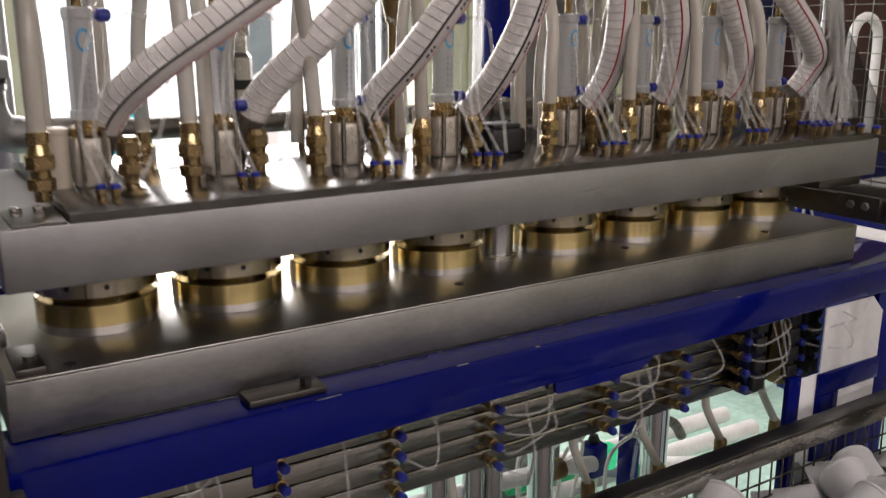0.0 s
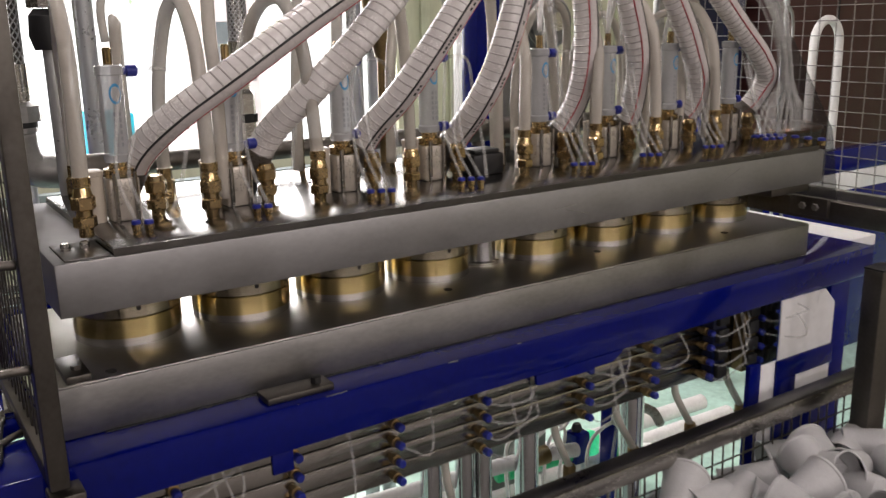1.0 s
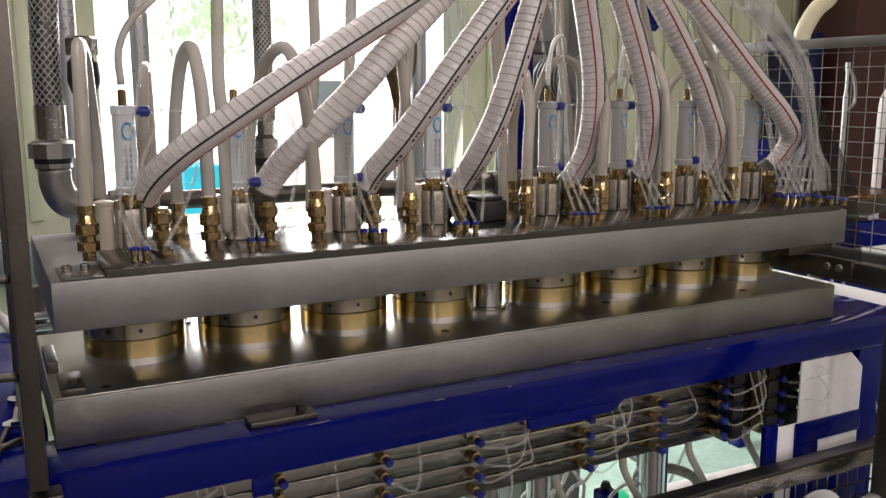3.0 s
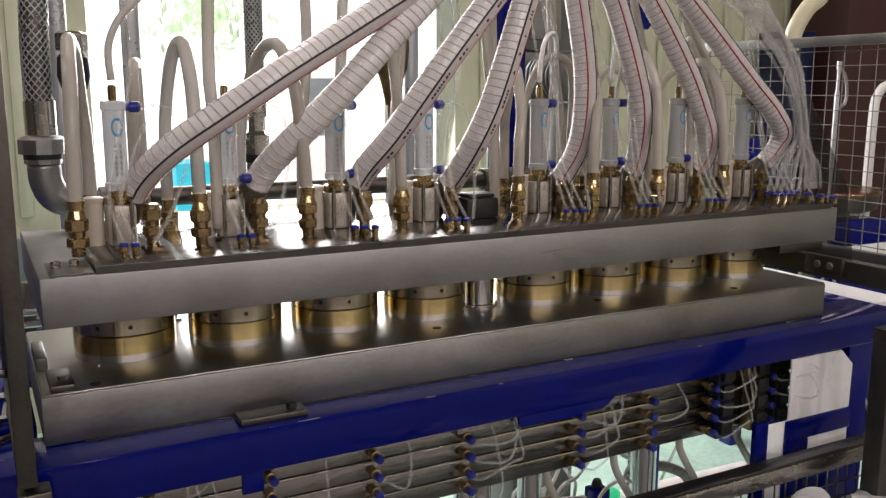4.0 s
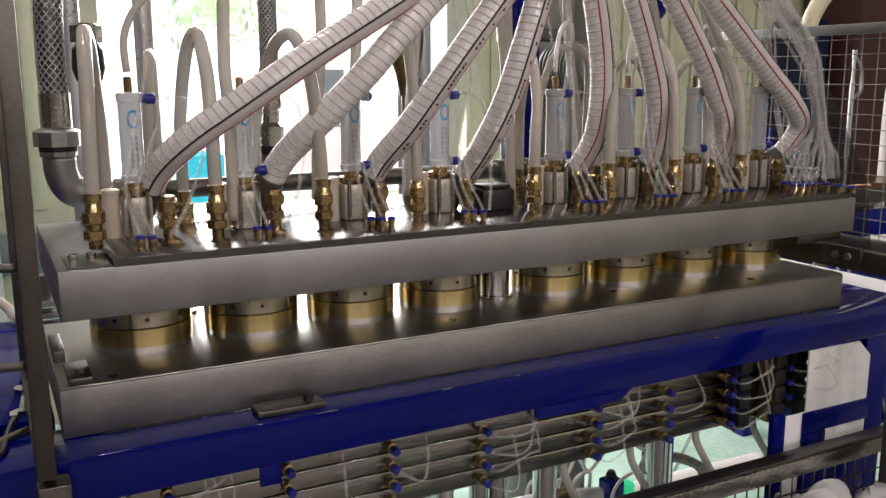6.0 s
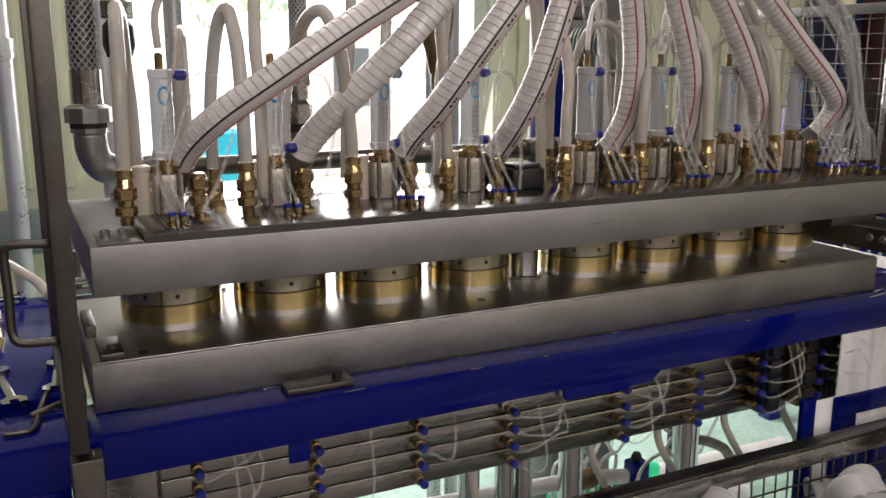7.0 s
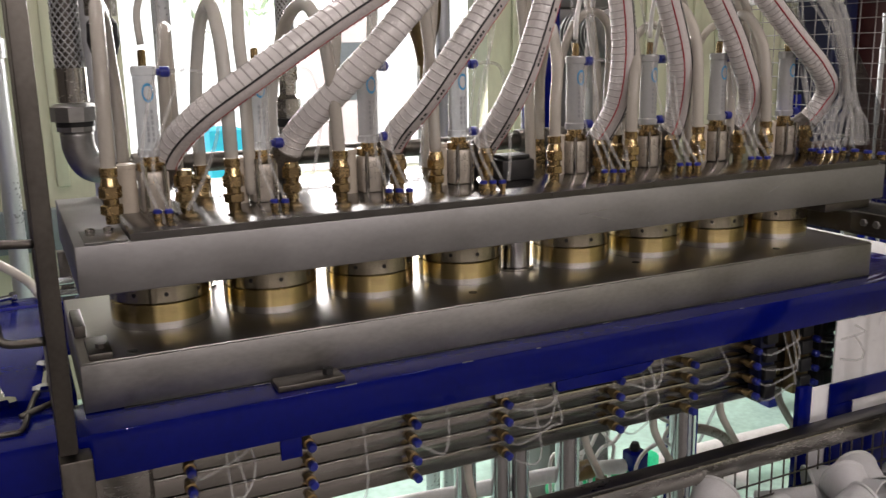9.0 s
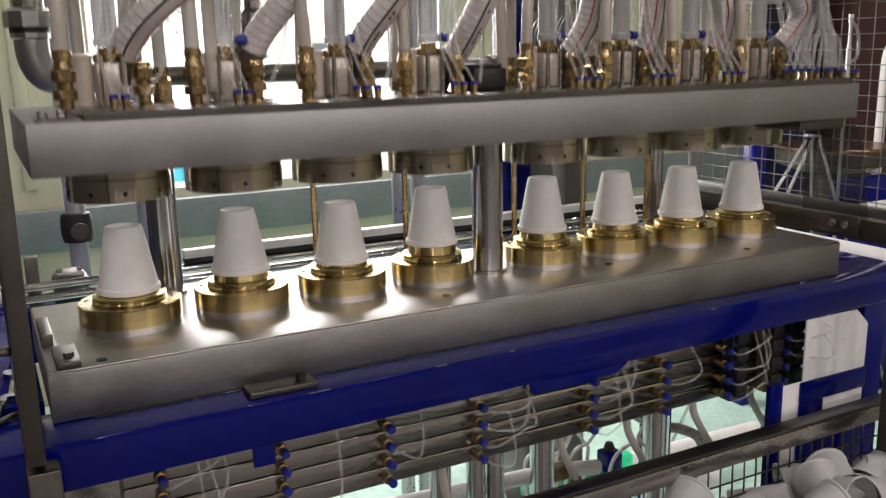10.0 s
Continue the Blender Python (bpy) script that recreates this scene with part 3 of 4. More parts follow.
for k, pts in enumerate(HOSES):
    h = moving(thing("feed_hose", pose(0, 0, 0), "ribbed white feed hose with a printed stripe", "hose", "feed hoses"))
    line = spline([(x, y, z) for (x, z), y in zip(pts, HOSE_Y[k])], 0.0018)
    s = np.arange(len(line)) * 0.0018
    part("wall", sweep(line[::2], 0.0212, 20), "hose", h)
    part("cuff", sweep(line[:26], 0.0231, 18), "darkpvc", h, "dark clamped cuff")
    us, vs = frames_along(line)
    # darker wire turns, one long coil
    fine = np.arange(0, len(line) - 1, 0.4)
    ci, cu, cv = (np.stack([np.interp(fine, np.arange(len(line)), a[:, i]) for i in range(3)], 1) for a in (line, us, vs))
    ang = 2 * math.pi * fine * 0.0018 / 0.0125
    coil = ci + 0.0208 * (np.cos(ang)[:, None] * cu + np.sin(ang)[:, None] * cv)
    part("wire_coil", sweep(coil, 0.0014, 6), "rib", h)
    # printed stripes on the side that faces out
    toward = np.array((-0.45, -1.0, 0.15))
    side = []
    for c, u, v in zip(line, us, vs):
        d = (toward @ u) * u + (toward @ v) * v
        d /= np.linalg.norm(d)
        t = np.cross(u, v)
        e = np.cross(t, d)
        side.append((d, e))
    D, E = np.array([a for a, _ in side]), np.array([b for _, b in side])
    for name, mat, turn, wid in (("stripe", "ink", 0.45 if k < 4 else 0.75, 0.0017), ("thread", "redink", 1.25 if k < 4 else -0.05, 0.0012)):
        if k == 1:
            continue
        pos = line + 0.0217 * (math.cos(turn) * D + math.sin(turn) * E)
        part(name, sweep(pos[::4], wid, 5), mat, h)
    if k != 1:
        # the smooth printed band between the two stripes
        t0, t1 = (0.5, 1.2) if k < 4 else (0.02, 0.7)
        strip = []
        for i in range(2, len(line) - 2, 6):
            strip.append([line[i] + 0.0223 * (math.cos(t) * D[i] + math.sin(t) * E[i]) for t in np.linspace(t0, t1, 5)])
        bm = bmesh.new()
        vv = [[bm.verts.new(p) for p in row] for row in strip]
        for r0, r1 in zip(vv, vv[1:]):
            for j in range(4):
                bm.faces.new((r0[j], r1[j], r1[j + 1], r0[j + 1])).smooth = True
        part("printed_band", bm, "bandpvc", h)
    if k >= 2:
        bars = bmesh.new()
        rg = random.Random(k)
        i = 30
        turn = 0.8 if k < 4 else 1.0
        while i < len(line) - 20:
            n = rg.choice((2, 2, 3))
            a, b = i, i + n
            q = []
            for idx, dt in ((a, -0.1), (b, -0.1), (b, 0.1), (a, 0.1)):
                d = math.cos(turn + dt) * D[idx] + math.sin(turn + dt) * E[idx]
                q.append(bars.verts.new(line[idx] + 0.0226 * d))
            bars.faces.new(q)
            i = b + rg.choice((1, 1, 2, 14))
        tagged(part("print", bars, "ink", h), kind="stuff")


def tube(name, pts, r, mat, label, category="tube", group="", mover=True, sides=10, step=0.012):
    ob = part(name, sweep(spline(pts, step), r, sides), mat)
    tagged(ob, label, category, group)
    if mover:
        moving(ob)
    return ob


rng = random.Random(11)
# thick milky tube of each front fitting: up, over and down behind; (fitting, crown, landing)
ARCHES = [
    ((0.062, 0.03), (0.078, 0.13, 1.468), (0.113, 0.32)),
    ((0.229, 0.045), (0.2285, 0.12, 1.468), (0.214, 0.20)),
    ((0.393, 0.052), (0.362, 0.10, 1.468), (0.338, 0.22)),
    ((0.773, 0.05), (0.815, 0.13, 1.435), (0.862, 0.24)),
    ((0.925, 0.04), (0.975, 0.12, 1.440), (1.030, 0.22)),
    ((1.080, 0.045), (1.085, 0.12, 1.470), (1.145, 0.20)),
    ((1.262, 0.06), (1.265, 0.14, 1.455), (1.310, 0.22)),
]
for (ax, ay), (cx, cy, cz), (lx, ly) in ARCHES:
    h = moving(thing("arched_tube", pose(0, 0, 0), "milky tube bent over in a tall arch from a brass fitting", "tube", "arched tubes"))
    arch = spline([(ax, ay, 1.238), (ax + 0.1 * (cx - ax), ay + 0.004, 1.31), (ax + 0.35 * (cx - ax), ay + 0.2 * (cy - ay), cz - 0.07),
                   (ax + 0.65 * (cx - ax), ay + 0.6 * (cy - ay), cz - 0.018), (cx, cy, cz), (cx + 0.4 * (lx - cx), cy + 0.4 * (ly - cy), cz - 0.018),
                   (cx + 0.75 * (lx - cx), cy + 0.8 * (ly - cy), cz - 0.08), (lx, ly, 1.31), (lx, ly, 1.192)])
    part("hose", sweep(arch, 0.0098, 12), "milky", h)
    part("nut", lathe([(0, 0), (0.014, 0), (0.0145, 0.002), (0.0145, 0.03), (0.011, 0.034), (0.011, 0.05), (0, 0.05)], 6, (lx, ly, 1.1785)), "brassfit", h)
    part("ferrule", lathe([(0.0100, 0), (0.0115, 0.0005), (0.0115, 0.012), (0.0100, 0.0125)], 16, (ax, ay, 1.241)), "brassfit", h)
# straight thick tubes between them
for pts in ([(0.556, 0.06, 1.238), (0.551, 0.06, 1.36), (0.545, 0.065, 1.45), (0.53, 0.09, 1.68)],
            [(0.268, 0.10, 1.192), (0.2665, 0.10, 1.36), (0.2635, 0.10, 1.44), (0.275, 0.11, 1.68)],
            [(0.18, 0.30, 1.192), (0.182, 0.30, 1.28), (0.189, 0.30, 1.425), (0.196, 0.33, 1.437), (0.204, 0.36, 1.42), (0.208, 0.37, 1.192)],
            [(0.50, 0.20, 1.192), (0.505, 0.20, 1.34), (0.515, 0.21, 1.46), (0.53, 0.22, 1.68)],
            [(0.455, 0.26, 1.192), (0.46, 0.26, 1.34), (0.475, 0.27, 1.48), (0.47, 0.27, 1.68)],
            [(0.625, 0.24, 1.192), (0.628, 0.24, 1.34), (0.645, 0.25, 1.45), (0.665, 0.25, 1.68)],
            [(0.758, 0.10, 1.192), (0.752, 0.10, 1.34), (0.742, 0.10, 1.44), (0.72, 0.11, 1.68)],
            [(0.795, 0.16, 1.192), (0.790, 0.16, 1.34), (0.780, 0.15, 1.44), (0.77, 0.15, 1.68)],
            [(0.968, 0.20, 1.192), (0.965, 0.20, 1.34), (0.945, 0.20, 1.47), (0.93, 0.20, 1.68)],
            [(1.115, 0.16, 1.192), (1.118, 0.16, 1.32), (1.10, 0.16, 1.46), (1.05, 0.16, 1.68)],
            [(1.225, 0.12, 1.192), (1.228, 0.12, 1.30), (1.222, 0.13, 1.40), (1.16, 0.14, 1.55), (1.10, 0.14, 1.68)],
            [(1.335, 0.18, 1.192), (1.345, 0.18, 1.30), (1.34, 0.18, 1.38), (1.27, 0.18, 1.52), (1.2, 0.18, 1.68)]):
    tube("air_tube", pts, 0.0092, "milky", "thick milky air tube rising from the plate", group="air tubes")
for pts in ([(0.885, 0.22, 1.192), (0.888, 0.22, 1.33), (0.905, 0.20, 1.43), (0.935, 0.18, 1.462), (0.975, 0.18, 1.43), (0.99, 0.20, 1.30), (0.99, 0.21, 1.192)],
            [(1.060, 0.24, 1.192), (1.062, 0.24, 1.33), (1.075, 0.23, 1.41), (1.11, 0.22, 1.44), (1.15, 0.22, 1.40), (1.17, 0.22, 1.30), (1.17, 0.22, 1.192)],
            [(1.24, 0.26, 1.192), (1.242, 0.26, 1.33), (1.27, 0.25, 1.42), (1.32, 0.24, 1.44), (1.37, 0.24, 1.39), (1.385, 0.24, 1.30), (1.385, 0.24, 1.192)],
            [(0.935, 0.06, 1.192), (0.938, 0.06, 1.29), (0.952, 0.08, 1.38), (0.95, 0.12, 1.50), (0.93, 0.14, 1.68)],
            [(1.095, 0.09, 1.192), (1.10, 0.09, 1.29), (1.112, 0.10, 1.38), (1.09, 0.12, 1.50), (1.05, 0.14, 1.68)],
            [(1.29, 0.11, 1.192), (1.296, 0.11, 1.29), (1.30, 0.12, 1.36), (1.275, 0.13, 1.45), (1.2, 0.14, 1.58), (1.16, 0.14, 1.68)]):
    tube("air_tube", pts, 0.0078, "milky", "milky air tube among the far guns", group="air tubes")
for k, x in enumerate(GX):
    # thin clear tubes from the push fittings
    for i in range(2 if k < 2 else 3):
        bx = x - 0.012 + 0.014 * i
        sway = rng.uniform(-0.02, 0.05)
        tube("thin_tube", [(bx, 0.002 - 0.006 * i, 1.196), (bx - 0.012, 0.02, 1.25), (bx + 0.0 + sway * 0.3, 0.06, 1.31 + rng.uniform(-0.03, 0.03)),
                           (bx + 0.03 + sway, 0.13, 1.45), (bx + sway * 1.6, 0.16, 1.68)], 0.0027, "thin", "thin clear air tube", group="thin tubes", sides=7)
    # loop from the cylinder's upper fitting back to the plate
    tube("loop_tube", [(x + 0.034, 0.11, 1.3745), (x + 0.065, 0.115, 1.376), (x + 0.095, 0.13, 1.362), (x + 0.105, 0.13, 1.30), (x + 0.065, 0.05, 1.235), (x + 0.026, -0.012, 1.196)],
         0.003, "thin", "thin clear tube bent from a cylinder fitting", group="thin tubes", sides=7)
    if k == 0:
        tube("loop_tube", [(x, 0.11, 1.412), (x - 0.002, 0.11, 1.45), (x + 0.004, 0.11, 1.475), (x + 0.018, 0.11, 1.50), (x + 0.045, 0.115, 1.527), (x + 0.10, 0.13, 1.58), (x + 0.18, 0.15, 1.68)],
             0.0055, "milky", "milky tube arching off a cylinder top", group="thin tubes", sides=8)
    if k in (4, 5, 6):
        # white tube arching off the cylinder's top
        tube("loop_tube", [(x, 0.11, 1.412), (x + 0.002, 0.11, 1.45), (x + 0.018, 0.12, 1.488), (x + 0.05, 0.14, 1.50), (x + 0.085, 0.18, 1.47), (x + 0.10, 0.22, 1.38), (x + 0.10, 0.24, 1.19)],
             0.0042, "pvc", "white tube arching off a cylinder top", group="thin tubes", sides=8)
# sheaf of clear tubes at the far end
for i in range(16):
    j, u = i % 8, rng.uniform(-1, 1)
    bx, by = (1.385 + 0.018 * j, 0.055 - 0.004 * j) if i < 8 else (1.40 + 0.014 * j, 0.05 - 0.003 * j)
    wx, wy = 1.468 + 0.014 * rng.uniform(-1, 1), 0.06 + 0.012 * rng.uniform(-1, 1)
    tube("thin_tube", [(bx, by, 1.196), (bx + 0.3 * (wx - bx), by, 1.25), (wx + 0.012, wy, 1.30 + 0.01 * u), (wx, wy, 1.36), (wx - 0.03 + 0.018 * u, wy + 0.01, 1.45),
                       (wx - 0.09 + 0.03 * u, wy + 0.03, 1.53), (wx - 0.20 + 0.05 * u, wy + 0.06, 1.66)],
         0.0036, "thin", "thin clear air tube in a sheaf", group="thin tubes", sides=7)
for i in range(3):
    # the bundle that droops across from the other guns
    tube("thin_tube", [(1.20 + 0.05 * i, 0.10, 1.60), (1.28 + 0.02 * i, 0.09, 1.563 - 0.006 * i), (1.36, 0.08, 1.545 + 0.008 * i), (1.42, 0.07, 1.50), (1.455, 0.065, 1.42), (1.47, 0.06, 1.34), (1.49 + 0.01 * i, 0.04, 1.196)],
         0.0042, "thin", "thin clear air tube drooping into the sheaf", group="thin tubes", sides=7)
for i in range(8):
    x = 1.385 + 0.018 * i
    f = moving(thing("push_fitting", pose(min(x, 1.44), 0.055 - 0.004 * i if x < 1.44 else 0.03 - 0.03 * (i - 4), 1.1785), "small brass push fitting with a blue collar", "fitting", "push fittings"))
    part("base", lathe([(0, 0), (0.0075, 0), (0.0075, 0.010), (0, 0.010)], 6), "brassfit", f)
    part("collar", lathe([(0, 0.0101), (0.0078, 0.0101), (0.0078, 0.0145), (0.005, 0.016), (0, 0.016)], 12), "bluefit", f)

# black sensor box on the cover plate
sb = moving(thing("sensor_box", pose(0.722, 0.105, 1.1785), "black plastic box on the cover plate", "sensor box"))
part("case", boxm(-0.032, 0.032, -0.025, 0.03, 0.0, 0.036, bevel=0.005), "black", sb)
part("lid", boxm(-0.026, 0.026, -0.02, 0.024, 0.0361, 0.043, bevel=0.003), "black", sb)

# steam pipe, elbow and braided hose behind the plate
sp = moving(thing("steam_pipe", pose(0, 0.40, 1.21), "grimy steel pipe run behind the upper plate", "pipe"))
part("run", sweep(spline([(0.10, 0, 0.0), (0.6, 0, 0.0), (1.0, 0, 0.0), (1.40, 0, 0.0)], 0.05), 0.017, 18), "darksteel", sp)
part("elbow", sweep(spline([(0.052, 0, 0.065), (0.054, 0, 0.035), (0.068, 0, 0.008), (0.10, 0, 0.0), (0.118, 0, 0)], 0.006), 0.0265, 20), "dull", sp)
for x in (0.16, 0.38, 0.62, 0.93, 1.0, 1.2):
    part("tee", lathe([(0, -0.024), (0.0225, -0.024), (0.0235, -0.02), (0.0235, 0.02), (0.0225, 0.024), (0, 0.024)], 20, (x, 0, 0), axis="x"), "darksteel", sp)
    part("stub", lathe([(0, -0.031), (0.014, -0.031), (0.014, 0.0), (0, 0.0)], 14, (x, 0, 0)), "darksteel", sp)
part("union", lathe([(0, 0.066), (0.03, 0.066), (0.03, 0.074), (0.026, 0.0745), (0.026, 0.082), (0.038, 0.083), (0.038, 0.107), (0.03, 0.112), (0, 0.112)], 10, (0.052, 0, 0)), "dull", sp)
part("gasket", lathe([(0, 0.0741), (0.0305, 0.0741), (0.0305, 0.0825), (0, 0.0825)], 20, (0.052, 0, 0)), "black", sp)


def braided(name, pts, r, m):
    line = spline(pts, 0.006)
    h = moving(thing(name, m, "braided steel flexible hose", "hose", "braided hoses"))
    part("core", sweep(line, r, 16), "darksteel", h)
    us, vs = frames_along(line)
    s = np.arange(len(line)) * 0.006
    for d in (1, -1):
        for j in range(12):
            a = d * s / (r * 1.25) + 2 * math.pi * j / 12
            part("strand", sweep(line + (r + 0.0008) * (np.cos(a)[:, None] * us + np.sin(a)[:, None] * vs), 0.0013, 4), "galv", h)
    part("ferrule", lathe([(0, -0.001), (r + 0.004, -0.001), (r + 0.004, 0.055), (0, 0.055)], 20, pts[0]), "steel", h)


braided("braided_hose", [(0, 0, 0), (0, 0, 0.14), (0.004, 0, 0.26), (0.0, 0.0, 0.40)], 0.021, pose(0.052, 0.40, 1.325))
braided("braided_hose", [(0, 0, 0), (0, 0, 0.14), (0.0, 0, 0.26), (0.0, 0.0, 0.36)], 0.015, pose(0.42, 0.40, 1.35))
bv = moving(thing("ball_valve", pose(0.105, 0.36, 1.40), "black-bodied valve with steel nut on the braided line", "valve"))
part("body", lathe([(0, 0), (0.02, 0), (0.026, 0.02), (0.024, 0.05), (0.016, 0.06), (0, 0.06)], 20), "black", bv)
part("nut", lathe([(0, 0.061), (0.024, 0.061), (0.025, 0.064), (0.025, 0.088), (0.018, 0.092), (0, 0.092)], 6), "steel", bv)
part("stem", lathe([(0, -0.222), (0.01, -0.222), (0.01, 0), (0, 0)], 12), "galv", bv)
tp = moving(thing("pipe_union", pose(0.42, 0.40, 1.2355), "steel union with black seal standing on the steam pipe", "union"))
part("lower_nut", lathe([(0, 0), (0.022, 0), (0.022, 0.03), (0, 0.03)], 6), "steel", tp)
part("seal", lathe([(0, 0.0301), (0.024, 0.0301), (0.024, 0.045), (0, 0.045)], 20), "black", tp)
part("upper_nut", lathe([(0, 0.0451), (0.023, 0.0451), (0.023, 0.08), (0.016, 0.088), (0.016, 0.115), (0, 0.115)], 6), "steel", tp)

# brass regulator hanging behind the second and third hoses
rgl = moving(thing("brass_regulator", pose(0.664, 0.33, 1.47), "old brass filter housing among the hoses", "regulator"))
part("bowl", lathe([(0, -0.10), (0.012, -0.10), (0.02, -0.06), (0.03, -0.03), (0.034, 0.0), (0.034, 0.02), (0.028, 0.03), (0, 0.03)], 24), "bronze", rgl)
part("cap", lathe([(0, 0.0301), (0.036, 0.0301), (0.036, 0.055), (0.02, 0.07), (0.014, 0.16), (0, 0.16)], 8), "bronze", rgl)
part("stem", lathe([(0, -0.2915), (0.009, -0.2915), (0.009, -0.10), (0, -0.10)], 12), "bronze", rgl)

# ---- machine parts behind ----
col = thing("blue_column", pose(1.115, 0.66, 0.929), "blue painted upright of the machine frame", "column")
part("post", boxm(-0.02, 0.05, -0.03, 0.035, 0.0, 1.5, bevel=0.004), "blue", col)
part("foot", boxm(-0.045, 0.075, -0.038, 0.0385, 0.0, 0.012, bevel=0.002), "blue", col)
for x, y in ((0.14, 1.0), (0.30, 1.0), (1.02, 1.1), (1.08, 1.1), (1.50, 1.1)):
    tagged(part("upright_pipe", lathe([(0, 0), (0.022, 0), (0.022, 2.5), (0, 2.5)], 18, (x, y, 0)), "galv"), "galvanised upright pipe behind the machine", "pipe", "upright pipes")
pv = thing("pipe_valve", pose(0.14, 1.0, 0.98), "black cast valve round a galvanised upright pipe", "valve")
part("body", lathe([(0.0223, 0), (0.032, 0.002), (0.036, 0.02), (0.036, 0.05), (0.032, 0.068), (0.0223, 0.07)], 20), "black", pv)
part("spindle", lathe([(0, -0.036), (0.008, -0.036), (0.008, -0.065), (0.02, -0.066), (0.02, -0.072), (0, -0.072)], 14, (0, 0, 0.035), axis="y"), "darksteel", pv)
bb = thing("bearing_block", pose(0.09, 0.66, 0.929), "grimy steel bearing block on the back beam", "bearing block")
part("block", boxm(-0.034, 0.03, -0.03, 0.03, 0.0, 0.05, bevel=0.004), "darksteel", bb)
part("cap", boxm(-0.028, 0.024, -0.024, 0.024, 0.0502, 0.061, bevel=0.003), "dull", bb)
for x in (-0.02, 0.016):
    part("bolt", lathe([(0, 0.0611), (0.006, 0.0611), (0.006, 0.068), (0, 0.068)], 6, (x, -0.012, 0)), "steel", bb)
bars = thing("guide_rails", pose(0, 0.6, 0.93), "polished horizontal rails behind the lower plate", "rails")
for z in (0.024, 0.047):
    part("rail", lathe([(0, 0.0), (0.009, 0.0), (0.009, 1.62), (0, 1.62)], 14, (-0.02, 0.0, z), axis="x"), "chrome", bars)
# white paint stands for the window's reflection, the black bar for a dark gap
part("reflection_rail", boxm(0.30, 1.60, -0.012, 0.012, 0.0685, 0.0860, bevel=0.002), "white", bars)
part("dark_gap", boxm(0.30, 1.60, -0.010, 0.012, 0.0575, 0.0680, bevel=0.002), "black", bars)
for x in (0.02, 1.55):
    part("bracket", boxm(x - 0.012, x + 0.012, 0.02, 0.045, -0.001, 0.10, bevel=0.002), "darksteel", bars)

# ---- side cages ----
def mesh_panel(name, m, w, h, cell, label, low=0.0, rise=0.0, mat="darksteel"):
    """A framed wire panel in its own x-z plane."""
    t = thing(name, m, label, "wire guard", "wire guards")
    for n, b in (("frame_bar", (0, 0.022, -0.011, 0.011, 0, h)), ("frame_bar", (w - 0.022, w, -0.011, 0.011, 0, h)),
                 ("frame_bar", (0.0225, w - 0.0225, -0.011, 0.011, low, low + 0.022)), ("frame_bar", (0.0225, w - 0.0225, -0.011, 0.011, h - 0.022, h))):
        part(n, boxm(*b, bevel=0.002), mat, t)
    for i in range(1, int(w / cell)):
        part("wire", lathe([(0, low + 0.02), (0.0013, low + 0.02), (0.0013, h - 0.02), (0, h - 0.02)], 6, (i * cell, 0.002, 0)), mat, t)
    rise = rise or cell
    for i in range(1, int((h - low) / rise)):
        part("wire", lathe([(0, 0.02), (0.0013, 0.02), (0.0013, w - 0.02), (0, w - 0.02)], 6, (0, -0.0013, low + i * rise), axis="x"), mat, t)
    return t


def sheet(outline, thick=0.002):
    """A flat sheet in the y-z plane from its outline."""
    bm = bmesh.new()
    f = bm.faces.new([bm.verts.new((0, y, z)) for y, z in outline])
    r = bmesh.ops.extrude_face_region(bm, geom=[f])
    bmesh.ops.translate(bm, vec=(thick, 0, 0), verts=[v for v in r["geom"] if isinstance(v, bmesh.types.BMVert)])
    bmesh.ops.recalc_face_normals(bm, faces=bm.faces)
    return bm


left_guard = mesh_panel("wire_guard", pose(-0.028, -0.126, 0.9295, 0, 0, 90), 0.44, 0.72, 0.03, "steel framed wire guard with a bent handle")
hd = sweep(spline([(0.012, 0.012, 0.26), (0.02, 0.05, 0.26), (0.025, 0.06, 0.25), (0.025, 0.06, 0.20), (0.025, 0.06, 0.155), (0.02, 0.05, 0.143), (0.012, 0.012, 0.143)], 0.006), 0.0055, 10)
part("handle", hd, "darksteel", left_guard)
mesh_panel("wire_guard", pose(1.66, 0.60, 0.929, 0, 0, -90), 0.76, 0.588, 0.0405, "steel framed wire guard beside the machine", 0.10, 0.0325, "dull")
sf = part("smoked_sheet", sheet([(0.10, 1.0445 - 1.0), (-0.06, 1.0445 - 1.0), (-0.035, 0.19), (0.075, 0.375), (0.10, 0.375)]), "smoked")
sf.matrix_basis = pose(1.512, 0, 1.0125)
tagged(sf, "smoked clear plastic sheet standing on the black arm", "sheet")
post = thing("guard_post", pose(-0.021, -0.108, 0), "square stainless post in front of the blue frame", "post")
part("tube", boxm(-0.019, 0.019, -0.019, 0.019, 0.0, 0.921, bevel=0.003), "darksteel", post)
arm = thing("support_arm", pose(1.50, -0.1, 1.012), "grimy black steel arm beside the moulds", "arm")
part("bar", boxm(0.0, 0.03, -0.10, 0.55, 0.0, 0.044, bevel=0.002), "darksteel", arm)
part("block", boxm(-0.012, -0.0005, 0.045, 0.135, 0.010, 0.049, bevel=0.002), "darksteel", arm)
for y in (0.072, 0.102):
    part("bolt", lathe([(0, -0.0175), (0.0075, -0.0175), (0.0085, -0.0125), (0, -0.0125)], 6, (0, y, 0.030), axis="x"), "dull", arm)
part("foot", boxm(0.021, 0.05, 0.52, 0.55, -0.083, -0.0005, bevel=0.001), "darksteel", arm)

# ---- front manifold ----
mf = thing("air_manifold", pose(0, 0.03, 0), "stainless air manifold bars under the blue beam", "manifold")
